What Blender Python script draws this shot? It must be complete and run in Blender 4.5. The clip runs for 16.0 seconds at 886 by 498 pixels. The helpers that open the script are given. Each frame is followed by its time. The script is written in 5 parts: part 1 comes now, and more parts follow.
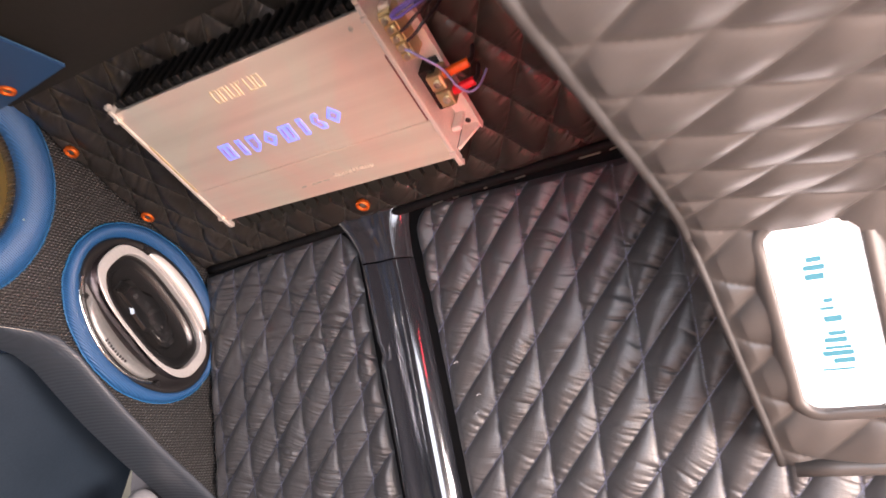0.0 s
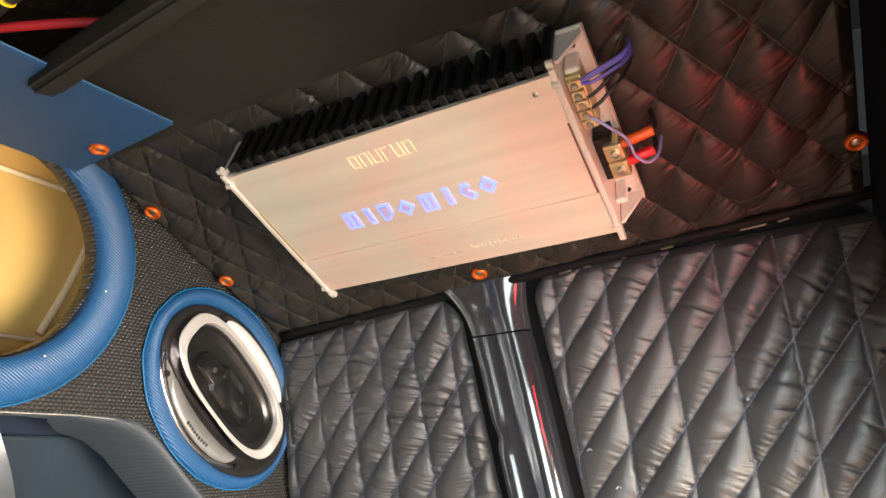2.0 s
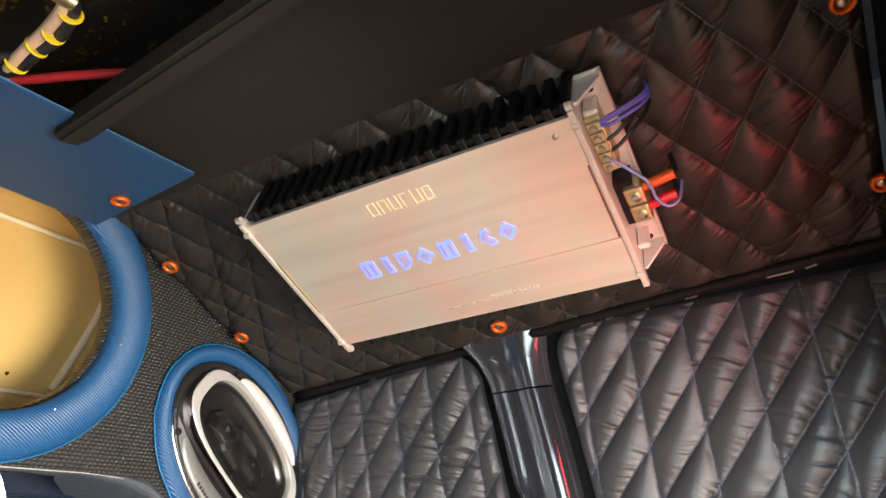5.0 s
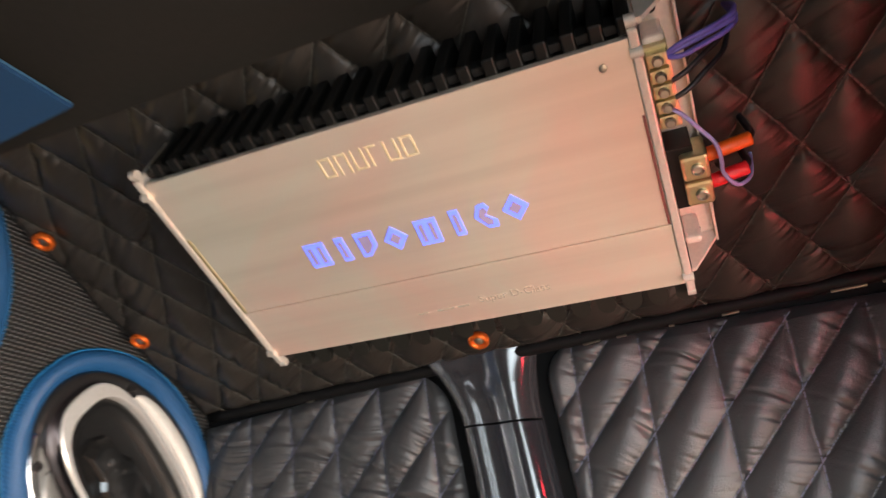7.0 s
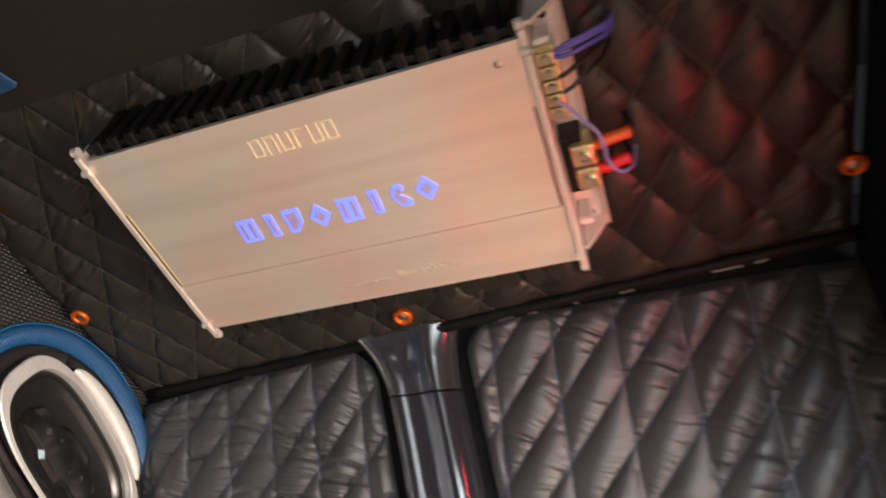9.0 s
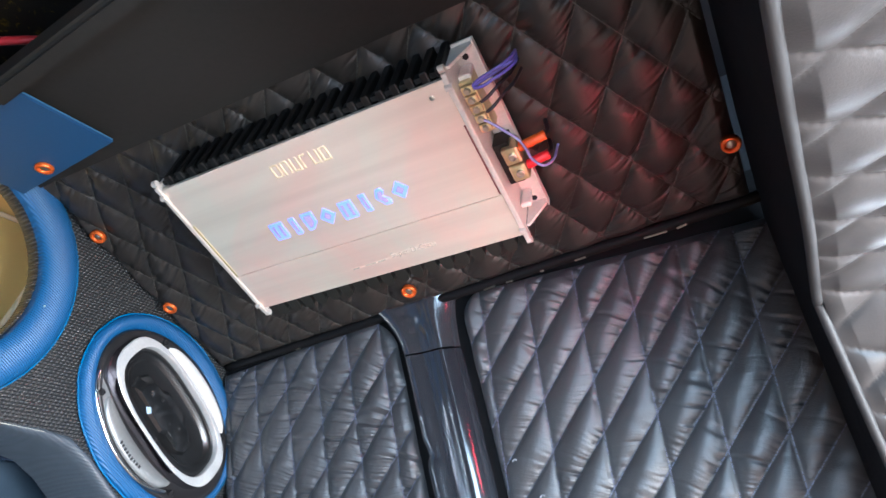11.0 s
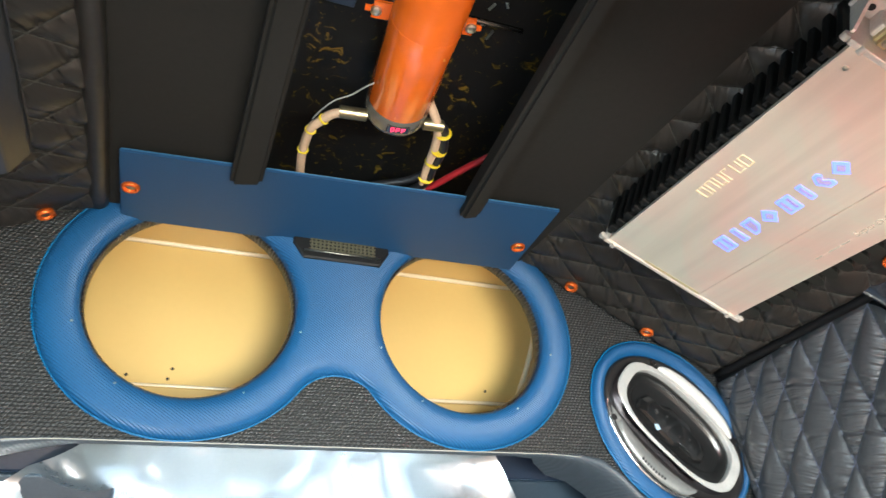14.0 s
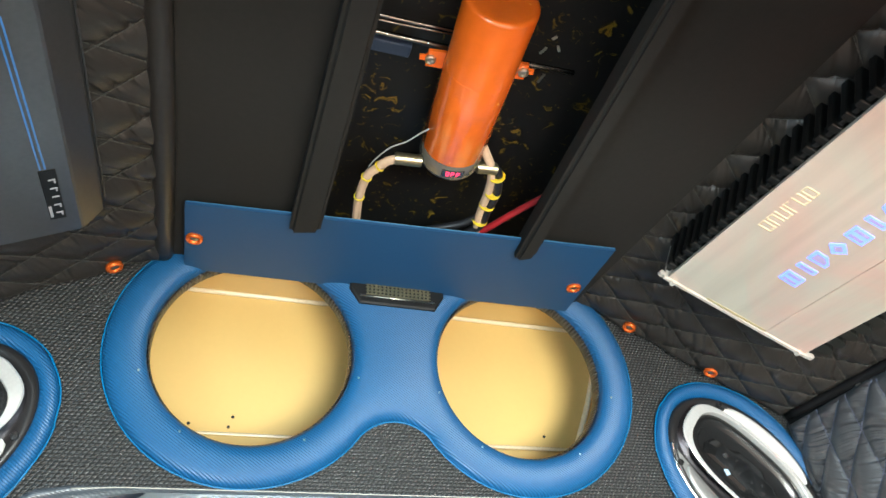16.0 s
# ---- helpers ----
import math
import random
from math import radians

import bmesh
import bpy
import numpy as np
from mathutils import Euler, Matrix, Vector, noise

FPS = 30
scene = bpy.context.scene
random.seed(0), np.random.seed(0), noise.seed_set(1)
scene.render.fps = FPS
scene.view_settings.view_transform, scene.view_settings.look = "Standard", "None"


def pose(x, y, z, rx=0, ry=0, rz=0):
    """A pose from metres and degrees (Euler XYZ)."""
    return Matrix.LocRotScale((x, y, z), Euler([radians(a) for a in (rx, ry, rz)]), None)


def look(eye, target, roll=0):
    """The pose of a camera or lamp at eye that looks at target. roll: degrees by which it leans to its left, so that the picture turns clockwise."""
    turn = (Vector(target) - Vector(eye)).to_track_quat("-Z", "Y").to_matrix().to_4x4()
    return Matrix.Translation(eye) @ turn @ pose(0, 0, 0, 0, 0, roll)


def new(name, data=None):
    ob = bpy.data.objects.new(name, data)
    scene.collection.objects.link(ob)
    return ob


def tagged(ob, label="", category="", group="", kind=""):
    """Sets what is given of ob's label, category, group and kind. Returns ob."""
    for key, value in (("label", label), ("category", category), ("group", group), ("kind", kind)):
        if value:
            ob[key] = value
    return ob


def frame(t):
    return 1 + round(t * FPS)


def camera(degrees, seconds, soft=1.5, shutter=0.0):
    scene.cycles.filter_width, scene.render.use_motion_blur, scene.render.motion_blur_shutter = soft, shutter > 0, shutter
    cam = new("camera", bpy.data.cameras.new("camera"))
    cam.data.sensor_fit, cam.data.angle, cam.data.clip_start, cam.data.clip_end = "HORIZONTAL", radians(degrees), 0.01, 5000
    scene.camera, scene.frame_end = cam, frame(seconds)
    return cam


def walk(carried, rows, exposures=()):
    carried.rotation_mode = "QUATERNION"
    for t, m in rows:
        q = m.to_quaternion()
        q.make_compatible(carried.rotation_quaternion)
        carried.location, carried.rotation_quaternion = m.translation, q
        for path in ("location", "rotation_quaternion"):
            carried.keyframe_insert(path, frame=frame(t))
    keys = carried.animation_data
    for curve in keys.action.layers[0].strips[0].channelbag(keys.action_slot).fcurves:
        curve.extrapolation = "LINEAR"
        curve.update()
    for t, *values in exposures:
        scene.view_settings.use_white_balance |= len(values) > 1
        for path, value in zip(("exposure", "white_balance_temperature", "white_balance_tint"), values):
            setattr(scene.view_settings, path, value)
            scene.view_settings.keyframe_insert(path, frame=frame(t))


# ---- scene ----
cam = camera(66.4, 16.0, 1.5, 0.4)
PATH = [
    (0, (-0.021, 0.091, 0.904), (-0.951, 1.774, 1.456), -3.0),
    (0.2, (-0.072, 0.148, 0.891), (-0.991, 1.823, 1.482), -3.1),
    (0.3, (-0.111, 0.162, 0.874), (-0.999, 1.84, 1.502), -2.8),
    (0.5, (-0.153, 0.19, 0.885), (-1.047, 1.867, 1.507), -3.3),
    (1, (-0.206, 0.16, 0.928), (-1.076, 1.848, 1.556), -3.5),
    (1.5, (-0.243, 0.057, 0.973), (-1.097, 1.751, 1.606), -3.3),
    (2, (-0.249, 0.051, 1.011), (-1.101, 1.751, 1.63), -3.5),
    (2.5, (-0.272, 0.087, 1.024), (-1.147, 1.777, 1.641), -3.4),
    (3, (-0.292, 0.114, 1.03), (-1.178, 1.779, 1.695), -3.1),
    (3.5, (-0.297, 0.13, 1.042), (-1.152, 1.741, 1.861), -3.4),
    (4, (-0.273, 0.094, 1.013), (-1.123, 1.702, 1.845), -3.4),
    (4.5, (-0.266, 0.067, 0.994), (-1.106, 1.684, 1.817), -3.6),
    (4.7, (-0.265, 0.065, 0.987), (-1.108, 1.682, 1.808), -3.5),
    (6.8, (-0.367, 0.207, 1.034), (-1.108, 1.856, 1.889), -2.7),
    (7, (-0.397, 0.243, 1.055), (-1.068, 1.924, 1.906), -2.9),
    (7.5, (-0.464, 0.361, 1.072), (-0.895, 2.119, 1.924), -3.0),
    (8, (-0.458, 0.374, 1.082), (-1.128, 2.042, 1.959), -3.5),
    (8.5, (-0.425, 0.304, 1.079), (-1.266, 1.887, 1.966), -3.3),
    (9, (-0.348, 0.212, 1.003), (-0.897, 1.935, 1.857), -3.8),
    (9.2, (-0.298, 0.166, 0.958), (-0.824, 1.891, 1.822), -4.0),
    (11.3, (-0.168, 0.084, 0.884), (-0.974, 1.694, 1.755), -4.0),
    (11.5, (-0.181, 0.103, 0.905), (-1.001, 1.7, 1.785), -3.5),
    (12, (-0.195, 0.127, 0.928), (-1.052, 1.704, 1.811), -3.5),
    (12.5, (-0.213, 0.088, 0.935), (-1.273, 1.53, 1.828), -3.7),
    (13, (-0.2, 0.08, 0.957), (-1.565, 1.212, 1.882), -3.6),
    (13.5, (-0.143, 0.042, 0.93), (-1.668, 0.945, 1.856), -3.8),
    (14, (-0.1, 0.029, 0.894), (-1.722, 0.736, 1.826), -3.2),
    (14.5, (-0.091, 0.024, 0.877), (-1.723, 0.656, 1.844), -2.6),
    (15, (-0.096, 0.02, 0.877), (-1.692, 0.619, 1.924), -2.7),
    (15.5, (-0.096, 0.02, 0.873), (-1.694, 0.602, 1.927), -2.6),
    (16, (-0.107, 0.013, 0.892), (-1.71, 0.581, 1.945), -2.7),
]
EXPOSURES = [(0.0, -0.28, 6900, 28), (0.5, 0.16, 7300, 20), (1.0, 0.31, 7400, 19), (1.5, 0.06, 6900, 10), (2.0, 0.06, 7000, 10), (3.0, -0.07, 6800, 8), (3.5, -0.14, 6750, 8), (4.5, -0.08, 6600, 9), (7.0, -0.56, 6800, 12), (8.5, -0.71, 7200, 16), (9.2, -0.56, 6800, 14), (11.3, 0.11, 5100, 5), (12.0, 0.06, 5500, 3), (12.5, 0.11, 7500, 9), (13.0, 0.16, 7200, 8), (13.5, 0.14, 6000, 2), (14.0, 0.02, 5800, 0), (16.0, 0.18, 5650, -3)]
walk(cam, [(t, look(eye, target, roll)) for t, eye, target, roll in PATH], exposures=EXPOSURES)

# ---------------------------------------------------------------- light
world = bpy.data.worlds.new("sky")
scene.world = world
world.use_nodes = True
wn = world.node_tree
sky = wn.nodes.new("ShaderNodeTexSky")
sky.sky_type, sky.sun_disc = "NISHITA", False
sky.sun_elevation, sky.sun_rotation = radians(38.8), radians(163.3)
wn.links.new(sky.outputs[0], wn.nodes["Background"].inputs[0])
wn.nodes["Background"].inputs[1].default_value = 0.12


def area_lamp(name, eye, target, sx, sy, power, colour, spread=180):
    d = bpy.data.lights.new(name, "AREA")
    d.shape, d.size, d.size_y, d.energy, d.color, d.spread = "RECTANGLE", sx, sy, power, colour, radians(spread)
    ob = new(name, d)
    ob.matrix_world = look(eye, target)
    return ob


sun = new("sun", bpy.data.lights.new("sun", "SUN"))
sun.data.energy, sun.data.angle, sun.data.color = 5.0, radians(0.5), (1.0, 0.95, 0.88)
sun.matrix_world = look((1.5, -5, 4.2), (0, 0, 0))
# daylight in the openings of the cabin: side window, tailgate, windscreen
area_lamp("side_window_light", (0.30, -0.56, 0.84), (-0.25, 1.0, 1.05), 0.85, 0.80, 36.0, (0.77, 0.91, 1.0))
area_lamp("tailgate_light", (1.55, 0.42, 0.66), (-1.0, 0.40, 0.95), 0.90, 0.40, 78.0, (1.0, 0.96, 0.90))
# added fill lamp low at the rear, to rake the padding and brighten the amplifier
area_lamp("low_rear_fill_light", (0.74, 0.42, 0.47), (-0.5, 0.85, 1.15), 0.85, 0.22, 42.0, (1.0, 0.92, 0.80))
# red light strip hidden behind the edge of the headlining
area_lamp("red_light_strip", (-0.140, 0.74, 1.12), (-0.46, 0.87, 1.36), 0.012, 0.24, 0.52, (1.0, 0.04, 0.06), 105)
area_lamp("windscreen_light", (-1.62, 0.27, 0.95), (-1.20, 0.27, 0.95), 1.3, 0.60, 31.0, (0.97, 0.98, 1.0))

# ---------------------------------------------------------------- materials


def material(name, colour, rough=0.5, metal=0.0, spec=0.5, grain=(), bump=0.0, bump_scale=200.0, wear=0.0, coat=0.0, sheen=0.0, fine=0.25):
    """A surface with broad stains and fine grain in its colour, and fine relief."""
    m = bpy.data.materials.new(name)
    m.use_nodes = True
    nt = m.node_tree
    b = nt.nodes["Principled BSDF"]
    b.inputs["Metallic"].default_value = metal
    b.inputs["Specular IOR Level"].default_value = spec
    b.inputs["Coat Weight"].default_value = coat
    b.inputs["Coat Roughness"].default_value = 0.12
    b.inputs["Sheen Weight"].default_value = sheen
    tc = nt.nodes.new("ShaderNodeTexCoord")
    n1, n2 = nt.nodes.new("ShaderNodeTexNoise"), nt.nodes.new("ShaderNodeTexNoise")
    n1.inputs["Scale"].default_value, n1.inputs["Detail"].default_value = 7.0, 5.0
    n2.inputs["Scale"].default_value, n2.inputs["Detail"].default_value = bump_scale, 4.0
    for n in (n1, n2):
        nt.links.new(tc.outputs["Object"], n.inputs["Vector"])
    lo, hi = 1.0 - (wear or 0.12), 1.0 + (wear or 0.12)
    mix = nt.nodes.new("ShaderNodeMix")
    mix.data_type = "RGBA"
    mix.inputs[6].default_value = (*[c * lo for c in colour], 1)
    mix.inputs[7].default_value = (*[min(1, c * hi) for c in colour], 1)
    nt.links.new(n1.outputs[0], mix.inputs[0])
    mix2 = nt.nodes.new("ShaderNodeMix")
    mix2.data_type, mix2.blend_type = "RGBA", "MULTIPLY"
    mix2.inputs[0].default_value = fine
    nt.links.new(mix.outputs[2], mix2.inputs[6])
    nt.links.new(n2.outputs[0], mix2.inputs[7])
    nt.links.new(mix2.outputs[2], b.inputs["Base Color"])
    mr = nt.nodes.new("ShaderNodeMapRange")
    mr.inputs["To Min"].default_value, mr.inputs["To Max"].default_value = max(0.03, rough - 0.07), min(1, rough + 0.07)
    nt.links.new(n1.outputs[0], mr.inputs[0])
    nt.links.new(mr.outputs[0], b.inputs["Roughness"])
    if bump:
        bp = nt.nodes.new("ShaderNodeBump")
        bp.inputs["Strength"].default_value, bp.inputs["Distance"].default_value = bump, 0.002
        nt.links.new(n2.outputs[0], bp.inputs["Height"])
        nt.links.new(bp.outputs[0], b.inputs["Normal"])
    return m


def stretched(m, scale, strength, dist=0.001):
    """Adds a relief of noise stretched along an axis: brushed metal, drawn fabric."""
    nt = m.node_tree
    b = nt.nodes["Principled BSDF"]
    tc, mp, n, bp = (nt.nodes.new(k) for k in ("ShaderNodeTexCoord", "ShaderNodeMapping", "ShaderNodeTexNoise", "ShaderNodeBump"))
    mp.inputs["Scale"].default_value = scale
    n.inputs["Scale"].default_value, n.inputs["Detail"].default_value = 1.0, 6.0
    bp.inputs["Strength"].default_value, bp.inputs["Distance"].default_value = strength, dist
    nt.links.new(tc.outputs["Object"], mp.inputs[0])
    nt.links.new(mp.outputs[0], n.inputs["Vector"])
    nt.links.new(n.outputs[0], bp.inputs["Height"])
    old = b.inputs["Normal"].links
    if old:
        nt.links.new(old[0].from_socket, bp.inputs["Normal"])
    nt.links.new(bp.outputs[0], b.inputs["Normal"])
    return m


def waved(m, scale, angle, strength, dist=0.001, second=None, colour=0.0):
    """Adds fine ribs (and a second set across them): woven or carbon-look vinyl."""
    nt = m.node_tree
    b = nt.nodes["Principled BSDF"]
    tc = nt.nodes.new("ShaderNodeTexCoord")
    height = None
    for a, sc in [(angle, scale)] + ([second] if second else []):
        mp, w = nt.nodes.new("ShaderNodeMapping"), nt.nodes.new("ShaderNodeTexWave")
        mp.inputs["Rotation"].default_value = (radians(a), 0, 0)
        w.bands_direction, w.wave_profile = "Z", "SIN"
        w.inputs["Scale"].default_value, w.inputs["Distortion"].default_value = sc, 0.4
        nt.links.new(tc.outputs["Object"], mp.inputs[0])
        nt.links.new(mp.outputs[0], w.inputs["Vector"])
        if height is None:
            height = w.outputs["Fac"]
        else:
            mul = nt.nodes.new("ShaderNodeMath")
            mul.operation = "MULTIPLY"
            nt.links.new(height, mul.inputs[0])
            nt.links.new(w.outputs["Fac"], mul.inputs[1])
            height = mul.outputs[0]
    bp = nt.nodes.new("ShaderNodeBump")
    bp.inputs["Strength"].default_value, bp.inputs["Distance"].default_value = strength, dist
    nt.links.new(height, bp.inputs["Height"])
    old = b.inputs["Normal"].links
    if old:
        nt.links.new(old[0].from_socket, bp.inputs["Normal"])
    nt.links.new(bp.outputs[0], b.inputs["Normal"])
    if colour:
        src = b.inputs["Base Color"].links[0].from_socket
        mx = nt.nodes.new("ShaderNodeMix")
        mx.data_type, mx.blend_type = "RGBA", "MULTIPLY"
        mx.inputs[0].default_value = colour
        nt.links.new(src, mx.inputs[6])
        nt.links.new(height, mx.inputs[7])
        nt.links.new(mx.outputs[2], b.inputs["Base Color"])
    return m


def glowing(name, colour, strength, base=None):
    m = bpy.data.materials.new(name)
    m.use_nodes = True
    b = m.node_tree.nodes["Principled BSDF"]
    b.inputs["Base Color"].default_value = (*(base or colour), 1)
    b.inputs["Emission Color"].default_value = (*colour, 1)
    b.inputs["Emission Strength"].default_value = strength
    return m


quilt_mat = stretched(stretched(material("black_quilted_nylon", (0.050, 0.050, 0.053), 0.40, spec=0.70, bump=0.25, bump_scale=520, sheen=0.08), (40, 40, 220), 0.18, 0.0020), (14, 14, 50), 0.10, 0.004)
quilt_top_mat = stretched(material("black_quilted_vinyl", (0.0250, 0.0215, 0.0180), 0.37, spec=0.46, bump=0.15, bump_scale=900), (60, 25, 25), 0.25, 0.003)
lining_mat = stretched(material("grey_brown_quilted_lining", (0.062, 0.057, 0.054), 0.40, bump=0.1, bump_scale=700), (20, 20, 60), 0.12, 0.003)
thread_mat = material("blue_grey_thread", (0.13, 0.14, 0.205), 0.6)
dark_thread_mat = material("olive_grey_thread", (0.072, 0.070, 0.060), 0.5)
gap_mat = material("black_rubber_trim", (0.006, 0.006, 0.0065), 0.60, spec=0.18)
felt_mat = material("black_felt_edging", (0.008, 0.009, 0.012), 0.9, spec=0.1, bump=0.4, bump_scale=500)
pillar_mat = material("black_gloss_pillar_plastic", (0.026, 0.028, 0.034), 0.14, 0.10, spec=0.9, coat=1.0)
cap_mat = material("satin_dark_grey_plastic", (0.040, 0.042, 0.048), 0.16, 0.15, spec=0.9, coat=0.8)
edge_mat = material("dark_grey_piping", (0.030, 0.028, 0.027), 0.6)
board_mat = material("dark_grey_painted_board", (0.0205, 0.0194, 0.0170), 0.75, spec=0.16, bump=0.12, bump_scale=120, wear=0.18)
blue_board_mat = material("blue_vinyl_board", (0.012, 0.060, 0.150), 0.58, bump=0.12, bump_scale=400, wear=0.08)
blue_mat = waved(material("blue_carbon_look_vinyl", (0.014, 0.098, 0.255), 0.46, spec=0.5, wear=0.14), 92, 35, 0.40, 0.002, None, 0.26)
board_edge_mat = material("pale_blue_cut_edge", (0.06, 0.18, 0.32), 0.5)
inlay_mat = material("bright_blue_inlay", (0.05, 0.16, 0.42), 0.3)
cyan_mat = material("cyan_piping", (0.007, 0.14, 0.33), 0.45)
weave_mat = waved(material("dark_woven_carbon_vinyl", (0.125, 0.122, 0.118), 0.34, spec=0.6, wear=0.2), 52, 121, 1.0, 0.003, (0, 63), 0.86)
lip_mat = waved(material("grey_ribbed_carbon_vinyl", (0.070, 0.082, 0.098), 0.36, spec=0.8), 110, 20, 0.25, 0.0015, None, 0.15)
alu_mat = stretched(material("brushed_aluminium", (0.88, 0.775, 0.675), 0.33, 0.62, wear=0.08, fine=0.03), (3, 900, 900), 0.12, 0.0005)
# peach and greenish cream reflections put into the base colour by soft noise
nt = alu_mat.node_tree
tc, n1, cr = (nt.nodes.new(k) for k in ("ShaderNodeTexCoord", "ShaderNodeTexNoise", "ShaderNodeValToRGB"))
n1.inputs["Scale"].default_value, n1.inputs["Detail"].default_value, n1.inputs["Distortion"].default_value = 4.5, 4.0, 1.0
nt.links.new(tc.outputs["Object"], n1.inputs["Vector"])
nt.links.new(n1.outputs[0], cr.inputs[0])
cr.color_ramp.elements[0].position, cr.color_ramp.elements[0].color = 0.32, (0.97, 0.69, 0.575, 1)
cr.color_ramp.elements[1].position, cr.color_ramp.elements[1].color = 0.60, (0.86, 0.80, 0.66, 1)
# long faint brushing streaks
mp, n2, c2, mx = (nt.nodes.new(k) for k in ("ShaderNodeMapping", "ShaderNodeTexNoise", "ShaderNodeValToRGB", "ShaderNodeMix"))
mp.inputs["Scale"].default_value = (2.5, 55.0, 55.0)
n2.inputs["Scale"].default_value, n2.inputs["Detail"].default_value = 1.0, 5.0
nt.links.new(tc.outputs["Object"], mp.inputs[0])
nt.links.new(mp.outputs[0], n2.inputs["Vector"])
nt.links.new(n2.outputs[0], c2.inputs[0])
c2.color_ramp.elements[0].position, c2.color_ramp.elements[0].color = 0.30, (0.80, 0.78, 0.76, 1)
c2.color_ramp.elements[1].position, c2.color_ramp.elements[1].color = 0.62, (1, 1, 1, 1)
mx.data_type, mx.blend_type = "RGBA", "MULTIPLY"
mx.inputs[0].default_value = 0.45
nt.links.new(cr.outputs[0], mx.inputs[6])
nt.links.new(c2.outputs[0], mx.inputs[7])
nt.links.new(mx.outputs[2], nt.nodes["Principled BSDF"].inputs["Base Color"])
alu_side_mat = material("satin_cast_aluminium", (0.72, 0.66, 0.58), 0.38, 0.40, bump=0.08, bump_scale=300)
bracket_mat = material("pale_bent_aluminium", (0.84, 0.76, 0.67), 0.36, 0.22, bump=0.06, bump_scale=240, wear=0.16)
fin_mat = material("black_anodised_fin", (0.0045, 0.0045, 0.0042), 0.45, 0.0, spec=0.30)
rail_black_mat = material("matt_black_anodising", (0.007, 0.007, 0.007), 0.55, spec=0.3)
# lower fins: lighter copy of the fin black, for light caught from below
lit_fin_mat = material("lit_black_fin", (0.030, 0.030, 0.025), 0.34, 0.45)
gold_mat = material("gold_plated_terminal", (0.70, 0.62, 0.36), 0.32, 0.9)
chrome_mat = material("chrome", (0.62, 0.62, 0.63), 0.14, 1.0, wear=0.03)
rail_mat = material("dull_steel_rail", (0.30, 0.29, 0.27), 0.20, 1.0, wear=0.15)
side_chrome_mat = material("dark_chrome", (0.42, 0.40, 0.44), 0.12, 1.0, wear=0.05)
frame_mat = material("polished_silver_plastic", (0.92, 0.90, 0.84), 0.22, 0.35, wear=0.04)
ring_mat = material("chromed_plastic_ring", (0.93, 0.91, 0.87), 0.20, 0.60, wear=0.03)
satin_mat = material("satin_silver_plastic", (0.27, 0.27, 0.26), 0.36, 0.40)
brass_mat = material("pale_brass", (0.40, 0.35, 0.22), 0.34, 0.95)
smoke_mat = material("smoked_clear_plastic", (0.20, 0.175, 0.14), 0.16, 0.35, spec=0.9, coat=0.6)
cone_mat = material("gloss_black_speaker_cone", (0.010, 0.010, 0.010), 0.08, spec=0.7, coat=0.6)
emblem_mat = material("gloss_dark_emblem", (0.14, 0.135, 0.13), 0.16, 0.7, spec=0.8, coat=0.6)
basket_mat = material("satin_black_basket", (0.016, 0.015, 0.015), 0.30, spec=0.6)
rubber_mat = material("black_gloss_surround", (0.010, 0.010, 0.010), 0.25, spec=0.5)
kraft_mat = material("honey_brown_mdf", (0.590, 0.395, 0.130), 0.40, spec=0.6, coat=0.12, bump=0.02, bump_scale=90, wear=0.05, fine=0.05)
orange_mat = material("orange_enamel", (0.90, 0.165, 0.010), 0.22, spec=0.7, coat=0.4, bump=0.06, bump_scale=40, wear=0.14)
nt = orange_mat.node_tree
tc, n1, cr, mx = (nt.nodes.new(k) for k in ("ShaderNodeTexCoord", "ShaderNodeTexNoise", "ShaderNodeValToRGB", "ShaderNodeMix"))
n1.inputs["Scale"].default_value, n1.inputs["Detail"].default_value, n1.inputs["Distortion"].default_value = 55.0, 3.0, 0.6
nt.links.new(tc.outputs["Object"], n1.inputs["Vector"])
nt.links.new(n1.outputs[0], cr.inputs[0])
cr.color_ramp.elements[0].position, cr.color_ramp.elements[1].position = 0.74, 0.80
mx.data_type = "RGBA"
nt.links.new(cr.outputs[0], mx.inputs[0])
nt.links.new(nt.nodes["Principled BSDF"].inputs["Base Color"].links[0].from_socket, mx.inputs[6])
mx.inputs[7].default_value = (0.92, 0.36, 0.04, 1)
nt.links.new(mx.outputs[2], nt.nodes["Principled BSDF"].inputs["Base Color"])
bead_mat = material("cream_sealant", (0.80, 0.66, 0.44), 0.22, spec=0.7)
grille_mat = material("dark_olive_mesh", (0.17, 0.16, 0.10), 0.35, 0.6)
grommet_mat = material("orange_anodised_washer", (0.85, 0.16, 0.02), 0.28, 0.55)
steel_mat = material("zinc_screw", (0.62, 0.60, 0.52), 0.3, 1.0)
beige_mat = material("beige_cable_sheath", (0.60, 0.42, 0.28), 0.45)
black_cable_mat = material("black_cable_sheath", (0.015, 0.015, 0.018), 0.4)
yellow_mat = material("yellow_cable_tie", (0.85, 0.66, 0.02), 0.4)
purple_mat = material("violet_cable", (0.13, 0.11, 0.46), 0.4)
pale_wire_mat = material("pale_blue_violet_wire", (0.33, 0.36, 0.72), 0.4)
faint_mat = material("faint_etched_print", (0.50, 0.42, 0.33), 0.5)
dull_red_mat = material("dull_red_cable", (0.30, 0.012, 0.018), 0.45)
red_mat = material("red_power_cable", (0.75, 0.02, 0.03), 0.38)
slot_mat = material("dark_red_slot", (0.22, 0.06, 0.05), 0.5)
